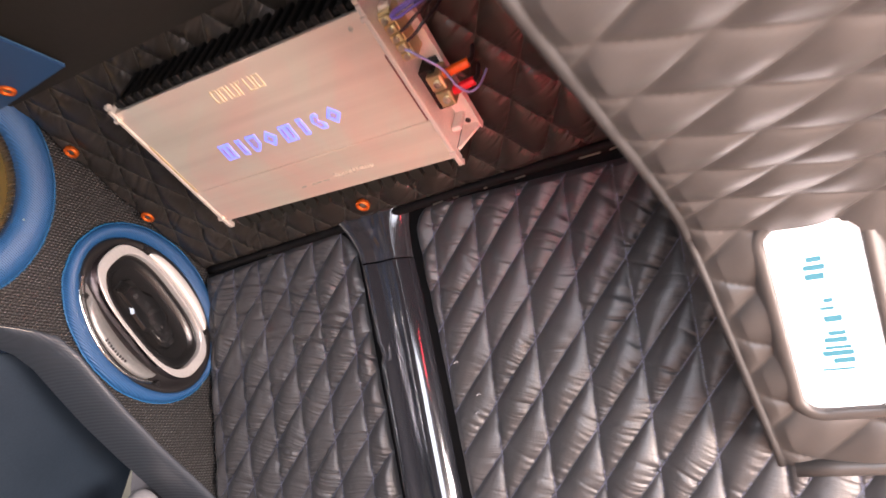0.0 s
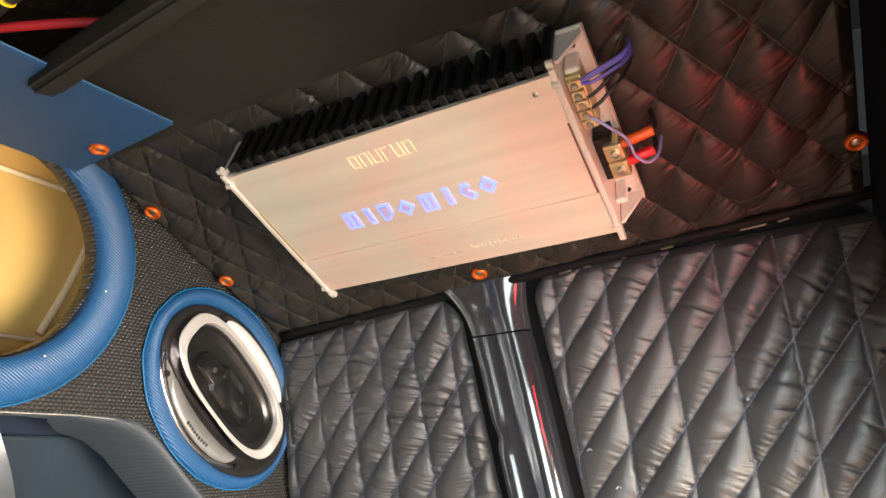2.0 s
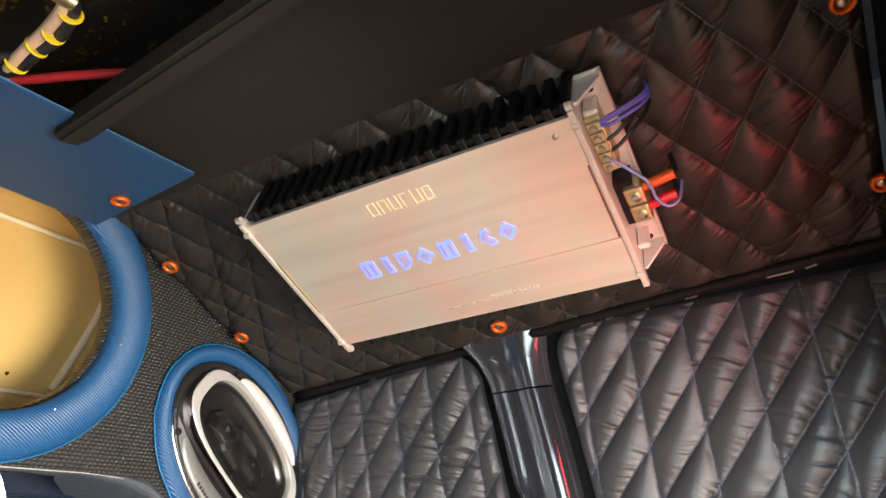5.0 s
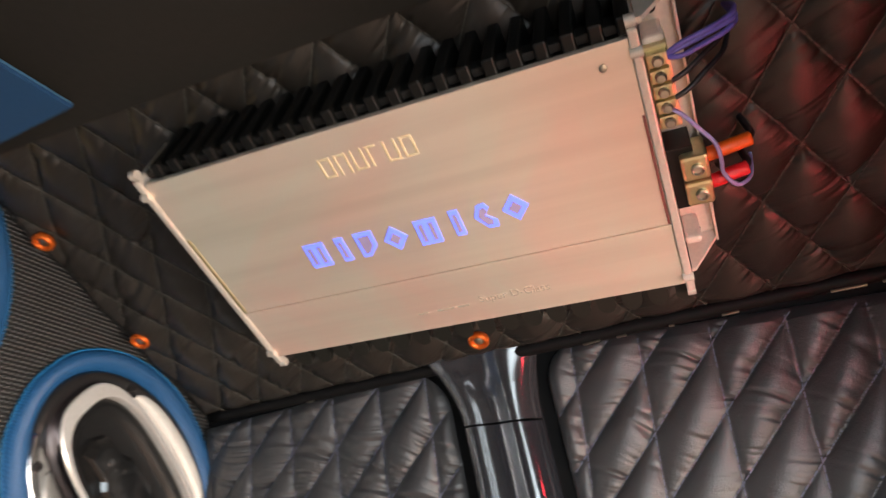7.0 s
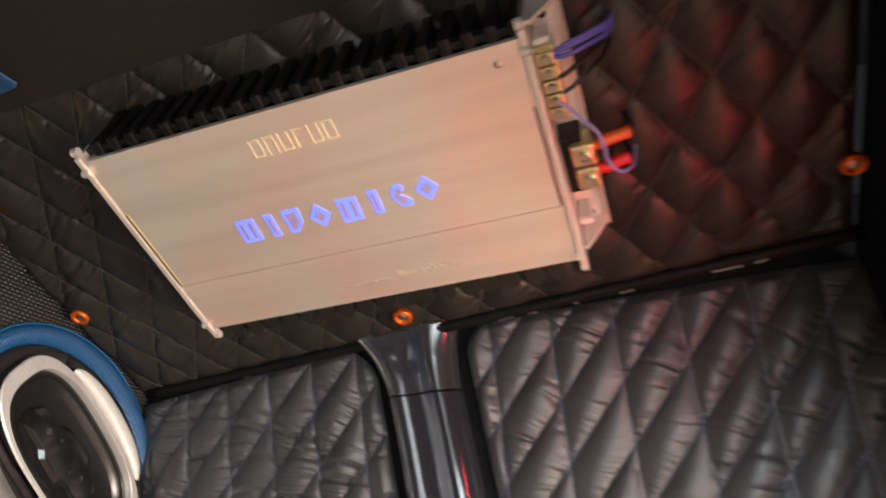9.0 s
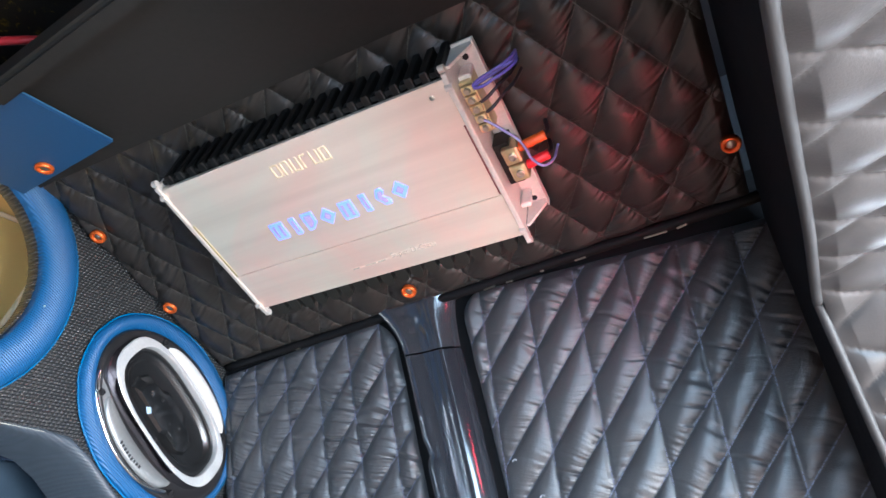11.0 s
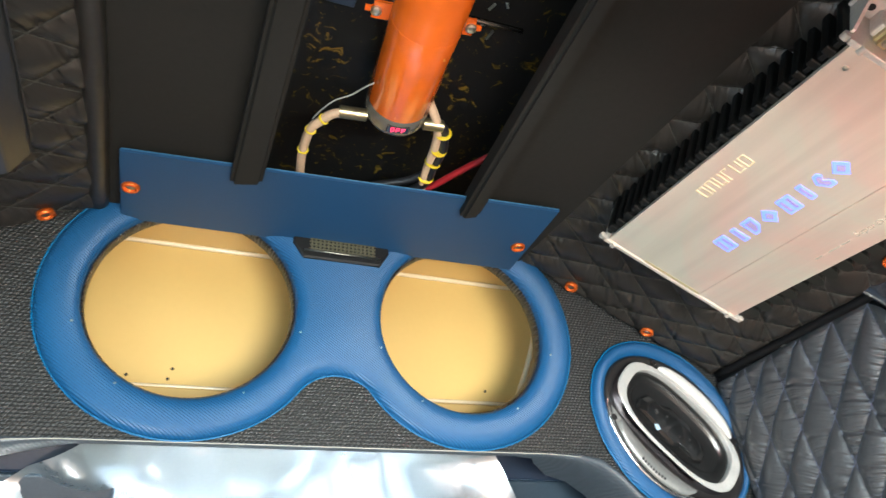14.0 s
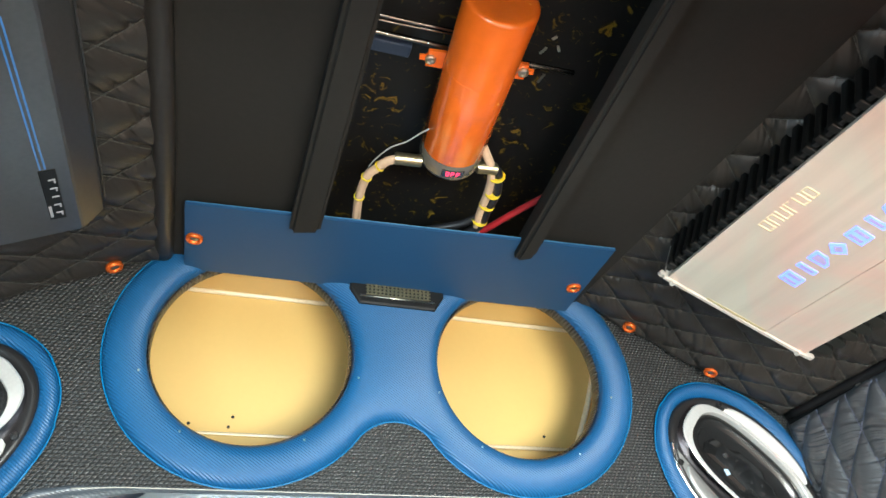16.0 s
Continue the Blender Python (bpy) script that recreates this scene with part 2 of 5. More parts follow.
orange_cable_mat = material("orange_power_cable", (0.85, 0.13, 0.01), 0.38)
white_wire_mat = material("white_wire", (0.42, 0.42, 0.40), 0.4)
amp2_mat = stretched(material("dark_brushed_graphite", (0.105, 0.104, 0.106), 0.32, 0.7), (900, 900, 3), 0.1, 0.0005)
etched_mat = material("cream_etched_marking", (0.74, 0.60, 0.38), 0.5)
print_mat = material("pale_print", (0.34, 0.34, 0.36), 0.5)
white_fabric_mat = material("white_padded_fabric", (0.30, 0.30, 0.31), 0.8, bump=0.2)
paint_mat = material("dark_grey_body_paint", (0.05, 0.05, 0.055), 0.5)
# floor colours chosen for bounce: peach under the amplifier's rear, dim grey in front
peach_bounce_mat = material("peach_bounce_floor", (0.74, 0.46, 0.33), 0.95, bump=0.6, bump_scale=300)
grey_bounce_mat = material("grey_bounce_floor", (0.17, 0.175, 0.155), 0.8, bump=0.3, bump_scale=150)
plate_mat = material("dull_blue_grey_paint", (0.035, 0.055, 0.10), 0.5)
pillar_trim_mat = material("dark_navy_trim_plastic", (0.018, 0.026, 0.045), 0.20)
pillar_panel_mat = material("teal_grey_trim_plastic", (0.026, 0.040, 0.056), 0.24, spec=0.6, bump=0.10, bump_scale=260, wear=0.25)
edge_cut_mat = material("cream_cut_vinyl_edge", (0.40, 0.38, 0.32), 0.45)
hole_mat = material("hole_black", (0.006, 0.006, 0.006), 0.7)
letter_glow = glowing("blue_backlit_marking", (0.13, 0.19, 1.0), 1.7)
letter_core = material("violet_grey_marking_core", (0.40, 0.33, 0.54), 0.4)
red_glow = glowing("red_display_digit", (1.0, 0.03, 0.12), 1.5)
pane_glow = glowing("white_daylit_pane", (1.0, 1.0, 1.0), 3.0)
pane_print = glowing("cyan_daylit_sticker", (0.10, 0.62, 0.80), 0.75, (0.01, 0.05, 0.06))

# black recess lining with gold blotches
speck_mat = material("black_lining_with_gold_blotches", (0.010, 0.010, 0.010), 0.42, spec=0.35)
nt = speck_mat.node_tree
tc, n1, cr, mx = (nt.nodes.new(k) for k in ("ShaderNodeTexCoord", "ShaderNodeTexNoise", "ShaderNodeValToRGB", "ShaderNodeMix"))
n1.inputs["Scale"].default_value, n1.inputs["Detail"].default_value, n1.inputs["Distortion"].default_value = 46.0, 6.0, 1.8
nt.links.new(tc.outputs["Object"], n1.inputs["Vector"])
nt.links.new(n1.outputs[0], cr.inputs[0])
cr.color_ramp.elements[0].position, cr.color_ramp.elements[1].position = 0.60, 0.70
mx.data_type = "RGBA"
nt.links.new(cr.outputs[0], mx.inputs[0])
mx.inputs[6].default_value, mx.inputs[7].default_value = (0.008, 0.008, 0.008, 1), (0.15, 0.098, 0.010, 1)
nt.links.new(mx.outputs[2], nt.nodes["Principled BSDF"].inputs["Base Color"])

# crumpled silver foil that lets some daylight through
foil_mat = stretched(material("crumpled_silver_foil", (0.78, 0.84, 0.90), 0.18, 0.9), (7, 4, 5), 0.12, 0.05)
nt = foil_mat.node_tree
out = nt.nodes["Material Output"]
tr, ms = nt.nodes.new("ShaderNodeBsdfTranslucent"), nt.nodes.new("ShaderNodeMixShader")
tr.inputs[0].default_value = (0.80, 0.90, 1.0, 1)
ms.inputs[0].default_value = 0.16
nt.links.new(nt.nodes["Principled BSDF"].outputs[0], ms.inputs[1])
nt.links.new(tr.outputs[0], ms.inputs[2])
nt.links.new(ms.outputs[0], out.inputs[0])

glass_mat = bpy.data.materials.new("windscreen_glass")
glass_mat.use_nodes = True
gb = glass_mat.node_tree.nodes["Principled BSDF"]
gb.inputs["Transmission Weight"].default_value, gb.inputs["Roughness"].default_value, gb.inputs["IOR"].default_value = 1.0, 0.02, 1.45

# ---------------------------------------------------------------- mesh tools


def mesh_of(name, bm, mat, smooth=True):
    bmesh.ops.recalc_face_normals(bm, faces=bm.faces)
    me = bpy.data.meshes.new(name)
    bm.to_mesh(me)
    bm.free()
    for p in me.polygons:
        p.use_smooth = smooth
    me.materials.append(mat)
    return me


def part(name, bm, mat, parent=None, label="", smooth=False, m=None):
    ob = new(name, mesh_of(name, bm, mat, smooth))
    if m is not None:
        ob.matrix_basis = m
    if parent is not None:
        ob.parent = parent
    if label:
        ob["label"] = label
    return ob


def thing(name, label, category, m=None, group="", kind=""):
    ob = new(name)
    ob.empty_display_size = 0.05
    if m is not None:
        ob.matrix_basis = m
    return tagged(ob, label, category, group, kind)


def box(bm, lo, hi, bevel=0.0, seg=2):
    c = [(a + b) / 2 for a, b in zip(lo, hi)]
    s = [abs(b - a) for a, b in zip(lo, hi)]
    g = bmesh.ops.create_cube(bm, size=1.0, matrix=Matrix.Translation(c) @ Matrix.Diagonal((*s, 1)))
    if bevel:
        vs = g["verts"]
        es = list({e for v in vs for e in v.link_edges})
        bmesh.ops.bevel(bm, geom=es, offset=bevel, segments=seg, affect="EDGES", profile=0.5)
    return bm


def boxed(lo, hi, bevel=0.0, seg=2):
    return box(bmesh.new(), lo, hi, bevel, seg)


def tube(bm, points, r, sides=10, taper=None):
    """A round bar swept along smoothed points."""
    pts = [Vector(p) for p in points]
    if len(pts) > 2:
        dense = []
        for i in range(len(pts) - 1):
            p0, p1, p2, p3 = pts[max(i - 1, 0)], pts[i], pts[i + 1], pts[min(i + 2, len(pts) - 1)]
            for k in range(6):
                t = k / 6
                dense.append(0.5 * ((2 * p1) + (p2 - p0) * t + (2 * p0 - 5 * p1 + 4 * p2 - p3) * t * t + (3 * p1 - p0 - 3 * p2 + p3) * t ** 3))
        pts = dense + [pts[-1]]
    rings, side = [], None
    for i, p in enumerate(pts):
        d = (pts[min(i + 1, len(pts) - 1)] - pts[max(i - 1, 0)]).normalized()
        if side is None:
            side = d.orthogonal().normalized()
        side = (side - d * side.dot(d)).normalized()
        up = d.cross(side)
        rr = r * (taper[0] + (taper[1] - taper[0]) * i / (len(pts) - 1)) if taper else r
        rings.append([bm.verts.new(p + rr * (math.cos(a) * side + math.sin(a) * up)) for a in (2 * math.pi * k / sides for k in range(sides))])
    for a, b in zip(rings, rings[1:]):
        for k in range(sides):
            bm.faces.new((a[k], a[(k + 1) % sides], b[(k + 1) % sides], b[k]))
    bm.faces.new(rings[0][::-1]), bm.faces.new(rings[-1])
    return bm


def tubed(points, r, sides=10, taper=None):
    return tube(bmesh.new(), points, r, sides, taper)


def lathe(profile, sides=40, sy=1.0):
    """Rows of (radius, height) turned round z; sy squeezes one axis into an oval."""
    bm = bmesh.new()
    rings = []
    for r, h in profile:
        rings.append([bm.verts.new((r * math.cos(a), r * sy * math.sin(a), h)) for a in (2 * math.pi * k / sides for k in range(sides))])
    for a, b in zip(rings, rings[1:]):
        for k in range(sides):
            bm.faces.new((a[k], a[(k + 1) % sides], b[(k + 1) % sides], b[k]))
    bm.faces.new(rings[0][::-1]), bm.faces.new(rings[-1])
    return bm


def strips(bm, loops):
    """Quads between closed loops of the same length."""
    vs = [[bm.verts.new(p) for p in lp] for lp in loops]
    n = len(vs[0])
    for a, b in zip(vs, vs[1:]):
        for k in range(n):
            bm.faces.new((a[k], a[(k + 1) % n], b[(k + 1) % n], b[k]))
    return vs


def fill_between(bm, loops):
    """Fills a flat outline with holes; loops are lists of verts."""
    es = []
    for lp in loops:
        for k in range(len(lp)):
            a, b = lp[k], lp[(k + 1) % len(lp)]
            es.append(bm.edges.get((a, b)) or bm.edges.new((a, b)))
    bmesh.ops.triangle_fill(bm, use_beauty=True, use_dissolve=False, edges=es)


def prism(points, z0, z1, bevel=0.0):
    """A flat outline raised from z0 to z1, its top edge drawn in by bevel."""
    bm = bmesh.new()
    c = sum((Vector(p) for p in points), Vector((0, 0))) / len(points)
    low = [bm.verts.new((*p, z0)) for p in points]
    top = [bm.verts.new((*(Vector(p) + (c - Vector(p)).normalized() * bevel), z1)) for p in points]
    bm.faces.new(low[::-1]), bm.faces.new(top)
    n = len(points)
    for k in range(n):
        bm.faces.new((low[k], low[(k + 1) % n], top[(k + 1) % n], top[k]))
    return bm


def frame_of(o, u, v):
    """A pose with local x along u, y along v, z along u x v."""
    u, v = Vector(u).normalized(), Vector(v).normalized()
    w = u.cross(v)
    m = Matrix((u, v, w)).transposed().to_4x4()
    m.translation = o
    return m


def grid_mesh(name, mat, us, vs, height, keep=None, lo=None, hi=None, low=None, top=None):
    """A sheet of height(u, v) over a grid, in local x, y, z. lo, hi: its side edges as they run along v."""
    U, V = np.meshgrid(us, vs)
    if lo is not None:
        f = (U - us[0]) / (us[-1] - us[0])
        U = lo(V) + (hi(V) - lo(V)) * f
    if low is not None:
        f = (V - vs[0]) / (vs[-1] - vs[0])
        V = low(U) + (top(U) - low(U)) * f
    Z = height(U, V)
    nu, nv = len(us), len(vs)
    verts = np.stack([U.ravel(), V.ravel(), Z.ravel()], 1)
    i = np.arange(nu * nv).reshape(nv, nu)
    f = np.stack([i[:-1, :-1].ravel(), i[:-1, 1:].ravel(), i[1:, 1:].ravel(), i[1:, :-1].ravel()], 1)
    if keep is not None:
        ok = keep(U, V).ravel()
        f = f[ok[f].all(1)]
    me = bpy.data.meshes.new(name)
    me.from_pydata(verts.tolist(), [], f.tolist())
    me.polygons.foreach_set("use_smooth", [True] * len(me.polygons))
    me.materials.append(mat)
    return me


def seam_phase(U, V, fam):
    """How many seams of a family lie before a point. fam: normal (a, b), spacing, a point on a seam."""
    (a, b), s, (pu, pv) = fam
    return ((U - pu) * a + (V - pv) * b) / s


def line_noise(x, seed):
    """Smooth random heights along a line, 0 to 1."""
    table = np.random.RandomState(seed).rand(512)
    k = np.floor(x).astype(int)
    f = x - k
    f = f * f * (3 - 2 * f)
    return table[k % 512] * (1 - f) + table[(k + 1) % 512] * f


def quilt_height(fams, puff, ruck, along, seed, soft=0.25, pleat=0.006, reach=0.022, warp=None, one_side=False):
    """Padded diamonds between stitched seams, with short uneven pleats that start at the seams.
    along: the way across the pleats; pleat: their usual spacing; reach: how far they run;
    one_side: pleats only above the seams of the second family."""
    rng = np.random.RandomState(seed)
    table = rng.rand(64, 64)

    def h(U, V):
        W = warp(U) if warp else U
        prod, near, cell, side = np.ones_like(U), np.full_like(U, 9.0), [], []
        for fam in fams:
            ph = seam_phase(W, V, fam)
            fr = ph - np.floor(ph)
            d = np.minimum(fr, 1 - fr)
            prod = prod * np.sin(np.pi * fr)
            near = np.minimum(near, d * fam[1])
            side.append(fr)
            cell.append(np.floor(ph).astype(int))
        begin = (1 - side[1]) * fams[1][1] if one_side else near
        pick = table[cell[0] % 64, cell[1] % 64]
        pad = np.abs(prod)
        base = puff * (0.8 + 0.4 * pick) * (0.35 * pad ** 0.8 + 0.65 * pad ** soft)
        tilt = 0.35 * (pick - 0.5)
        t = U * (along[0] + tilt) + V * along[1]
        bend = 0.004 * np.sin(U * 60 + 20 * pick)
        n1 = line_noise((t + bend) / pleat + 97 * pick, seed)
        n2 = line_noise((t + bend) / (pleat * 2.3) + 53 * pick, seed + 1)
        grow = line_noise((t + bend) / (pleat * 3.1) + 31 * pick, seed + 2)
        teeth = np.abs(2 * n1 - 1) ** 0.7 - 0.6
        fold = -np.clip(n2 - 0.60, 0, 1) / 0.40
        run = reach * (0.25 + 1.3 * grow ** 1.5)
        fade = np.exp(-(begin / run) ** 1.3)
        gather = (teeth * 0.7 * np.exp(-begin / (0.45 * reach)) + fold * 1.2 * fade) * np.minimum(1, near / 0.0015)
        low = np.sin(U * 31 + seed) * np.sin(V * 27 + 2 * seed)
        slack = line_noise(U * 22 + 3 * V * 22 + 11 * pick, seed + 3) * line_noise(V * 40 - U * 9 + 7 * pick, seed + 4)
        return base + ruck * gather * (0.45 + pick) + 0.0015 * low + 0.0022 * slack * pad
    return h


def stitches(fams, u0, u1, v0, v1, height, keep, dash=0.0062, pitch=0.0080, width=0.0019, unwarp=None):
    """Thread dashes along the seams, as one mesh."""
    verts, faces = [], []
    for (a, b), s, (pu, pv) in fams:
        n = math.hypot(a, b)
        nu, nv = a / n, b / n
        du, dv = -nv, nu
        corners = [((u - pu) * a + (v - pv) * b) / s for u in (u0 - 0.05, u1) for v in (v0, v1)]
        for k in range(math.floor(min(corners)), math.ceil(max(corners)) + 1):
            ou, ov = pu + nu * k * s / n, pv + nv * k * s / n
            t = -1.6
            while t < 1.6:
                cu, cv = ou + du * t, ov + dv * t
                t += pitch
                if unwarp:
                    cu = unwarp(cu)
                if not (u0 + 0.020 < cu < u1 - 0.004 and v0 + 0.004 < cv < v1 - 0.004):
                    continue
                if keep is not None and not keep(np.array([cu]), np.array([cv]))[0]:
                    continue
                z = float(height(np.array([cu]), np.array([cv]))[0]) + 0.0022
                q = [(cu + du * x + nu * y, cv + dv * x + nv * y, z + (0.0008 if abs(x) < dash * 0.4 else 0)) for x, y in ((-dash / 2, -width / 2), (dash / 2, -width / 2), (dash / 2, width / 2), (-dash / 2, width / 2))]
                q2 = [(p[0], p[1], p[2] + 0.0009) for p in q]
                i = len(verts)
                verts += q + q2
                faces += [(i + 4, i + 5, i + 6, i + 7), (i, i + 1, i + 5, i + 4), (i + 1, i + 2, i + 6, i + 5), (i + 2, i + 3, i + 7, i + 6), (i + 3, i, i + 4, i + 7)]
    me = bpy.data.meshes.new("stitching")
    me.from_pydata(verts, [], faces)
    return me


def quilted(name, label, m, u0, u1, v0, v1, fams, puff, ruck, along, mat, thread, seed, step=0.0022, lo=None, hi=None, category="upholstery", soft=0.25, step_v=0.0022, pleat=0.006, reach=0.022, warp=None, unwarp=None, width=0.0019, low=None, top=None, one_side=False):
    """A quilted panel: padded cover and stitching."""
    root = thing(name, label, category, m)
    h = quilt_height(fams, puff, ruck, along, seed, soft, pleat, reach, warp, one_side)
    lo = lo or (lambda V: np.full_like(V, u0))
    hi = hi or (lambda V: np.full_like(V, u1))

    low = low or (lambda U: np.full_like(U, v0))
    top = top or (lambda U: np.full_like(U, v1))

    def edged(U, V):
        e = np.minimum(np.minimum(U - lo(V), hi(V) - U), np.minimum(V - low(U), top(U) - V))
        return (h(U, V) + 0.006) * np.clip(e / 0.014, 0, 1) ** 0.5 - 0.006

    def inside(U, V):
        return (U > lo(V) + 0.006) & (U < hi(V) - 0.006) & (V > low(U) + 0.005) & (V < top(U) - 0.005)
    us = np.linspace(u0, u1, int((u1 - u0) / step) + 1)
    vs = np.linspace(v0, v1, int((v1 - v0) / step_v) + 1)
    cover = new("cover", grid_mesh("cover", mat, us, vs, edged, None, lo, hi, low, top))
    cover.parent = root
    me = stitches(fams, u0, u1, min(v0, float(low(np.array([u0]))[0])), v1, edged, inside, width=width, unwarp=unwarp)
    me.materials.append(thread)
    st = new("stitching", me)
    st.parent = root
    tagged(st, kind="stuff")
    return root


# ---------------------------------------------------------------- the shell of the cabin
MID = 0.27                                     # middle plane between the two sides
SLOPE_V, SLOPE_N = Vector((0, 0.9015, -0.4328)), Vector((0, -0.4328, -0.9015))
FRONT = -1.09                                  # face of the speaker console


def setting(name, bm, mat, label, category):
    return tagged(part(name, bm, mat), label, category, kind="structure")


# unseen floors, set high as reflectors for the ceiling and amplifier
setting("floor_front", boxed((-2.0, -0.62, 0.30), (-0.78, 1.20, 0.338)), grey_bounce_mat, "unseen front floor in dim grey that bounces less light", "floor")
setting("floor", boxed((-0.78, -0.62, 0.30), (1.70, 1.20, 0.34)), peach_bounce_mat, "unseen raised floor in peach that bounces warm light upwards", "floor")
setting("ceiling", boxed((-1.40, -0.60, 1.60), (1.70, 1.20, 1.63)), paint_mat, "dark painted metal roof above the lining", "ceiling")
setting("wall_right", boxed((-1.40, 1.115, 0.0), (1.70, 1.145, 1.60)), paint_mat, "dark grey painted body side behind the padding", "wall")
bm = bmesh.new()
box(bm, (-1.40, -0.605, 0.0), (1.70, -0.575, 0.42))
box(bm, (-1.40, -0.605, 1.26), (1.70, -0.575, 1.60))
box(bm, (-1.40, -0.605, 0.42), (-0.14, -0.575, 1.26))
box(bm, (0.74, -0.605, 0.42), (1.70, -0.575, 1.26))
setting("wall_left", bm, paint_mat, "dark grey painted body side with a window opening", "wall")
bm = bmesh.new()
box(bm, (1.66, -0.60, 0.98), (1.70, 1.14, 1.60))
box(bm, (1.66, -0.60, 0.0), (1.70, 1.14, 0.25))
box(bm, (1.66, -0.60, 0.25), (1.70, -0.20, 0.98))
box(bm, (1.66, 0.80, 0.25), (1.70, 1.14, 0.98))
setting("wall_rear", bm, paint_mat, "dark rear body panel round a wide opening", "wall")
# unseen frame added to give the low rear fill lamp an opening
bm = bmesh.new()
box(bm, (0.76, -0.57, 0.98), (0.79, 1.11, 1.595))
box(bm, (0.76, -0.57, 0.345), (0.79, -0.46, 0.98))
box(bm, (0.76, 1.04, 0.345), (0.79, 1.11, 0.98))
setting("wall_fill_surround", bm, paint_mat, "unseen dark frame added round the low rear fill lamp", "wall")
# unseen front wall, made tall to block low light from the front
setting("wall_front", boxed((-2.0, -0.60, 0.0), (-1.97, 1.14, 0.95)), paint_mat, "unseen dark front wall raised to block light under the windscreen", "wall")

# recess above the ceiling boards
setting("recess_lining", boxed((-1.06, 0.02, 1.535), (-0.14, 0.52, 1.545)), speck_mat, "black lining with gold blotches above the ceiling boards", "ceiling lining")
for x0, y0, y1, zz, r in ((-0.608, 0.03, 0.31, 1.526, 0.0022), (-0.616, 0.03, 0.24, 1.527, 0.0018), (-0.631, 0.03, 0.385, 1.524, 0.0036)):
    tagged(part("roof_rail", tubed([(x0, y0, zz), (x0 - 0.001, (y0 + y1) / 2, zz), (x0 + 0.001, y1, zz + 0.003)], r, 8), rail_mat, smooth=True), "thin bright metal roof rail across the dark recess", "rail", group="roof rails")
tagged(part("roof_plate", boxed((-0.660, 0.030, 1.522), (-0.641, 0.176, 1.533), 0.002), plate_mat), "dull blue-grey painted plate beside the roof rails", "plate")
# small bright steel chips that stand in for sparkles on the lining
for x, y, a, w in ((-0.612, 0.335, 20, 0.012), (-0.604, 0.352, -35, 0.009), (-0.640, 0.338, 60, 0.010), (-0.655, 0.352, 10, 0.016), (-0.650, 0.325, -15, 0.011), (-0.590, 0.340, 40, 0.007)):
    tagged(part("sparkle_chip", boxed((-w / 2, -0.0016, -0.0012), (w / 2, 0.0016, 0.0012), 0.0006), steel_mat, m=pose(x, y, 1.5335, 0, 0, a)), "small steel chip put in for a sparkle on black lining", "tape", group="tape scraps")

# ceiling boards and battens
bm = boxed((-1.08, -0.095, 1.450), (-0.14, 0.100, 1.462), 0.002)
tagged(part("ceiling_board", bm, board_mat), "dark grey painted ceiling board beside the recess", "board", group="ceiling boards")
bm = prism([(-1.08, 0.440), (-0.14, 0.346), (-0.14, 0.605), (-1.08, 0.605)], 1.450, 1.462)
tagged(part("ceiling_board", bm, board_mat), "dark grey painted ceiling board beside the amplifier panel", "board", group="ceiling boards")
for shape in ([(-0.925, 0.074), (-0.914, 0.116), (-0.14, 0.104), (-0.14, 0.074)], [(-0.918, 0.415), (-0.14, 0.335), (-0.14, 0.362), (-0.903, 0.442)]):
    bm = prism(shape[::-1] if shape[0][1] < 0.2 else shape, 1.417, 1.4495)
    bmesh.ops.recalc_face_normals(bm, faces=bm.faces)
    bmesh.ops.bevel(bm, geom=list(bm.edges), offset=0.006, segments=3, affect="EDGES")
    tagged(part("ceiling_batten", bm, board_mat), "dark grey painted wooden batten under the ceiling board", "batten", group="ceiling battens")

# blue covered board
bm = bmesh.new()
top = [bm.verts.new(p) for p in ((-1.086, -0.066, 1.439), (-1.080, 0.588, 1.439), (-0.868, 0.568, 1.439), (-0.906, -0.066, 1.439))]
low = [bm.verts.new((v.co.x, v.co.y, 1.433)) for v in top]
bm.faces.new(top), bm.faces.new(low[::-1])
for k in range(4):
    bm.faces.new((top[k], top[(k + 1) % 4], low[(k + 1) % 4], low[k]))
bmesh.ops.bevel(bm, geom=list(bm.edges), offset=0.0015, segments=2, affect="EDGES")
tagged(part("blue_board", bm, blue_board_mat), "blue vinyl covered board under the ceiling, over the speaker console", "board")

tagged(part("board_edging", tubed([(-0.9055, -0.064, 1.4365), (-0.8675, 0.566, 1.4365)], 0.0010, 8), board_edge_mat, smooth=True), "pale blue cut edge along the blue board", "edging")

# ---------------------------------------------------------------- quilted panels
LA, LB = 0.0357, 0.0550
LN = math.hypot(LA, LB)
LS = 2 * LA * LB / LN


def diamonds(pu, pv, shift=0.0):
    return [((LB / LN, LA / LN), LS, (pu, pv)), ((LB / LN, -LA / LN), LS, (pu + shift, pv))]


def drawn(u):
    """The quilting is drawn a little tighter towards the console."""
    return u - 0.085 * np.maximum(0.0, -0.72 - u)


def undrawn(w):
    return w if w > -0.72 else (w - 0.085 * 0.72) / 1.085


STAPLES = ((-0.262, 0.032, 3), (-0.226, 0.014, 12), (-0.372, 0.017, 5), (-0.432, 0.006, 0), (-0.520, 0.020, 8), (-0.486, 0.011, 4), (-0.905, 0.010, 6))
A_POSE = frame_of((0, 0.716, 1.41), (1, 0, 0), -SLOPE_V)
E_POSE = frame_of((0, 2 * MID - 0.716, 1.41), (-1, 0, 0), (0, 0.9015, 0.4328))
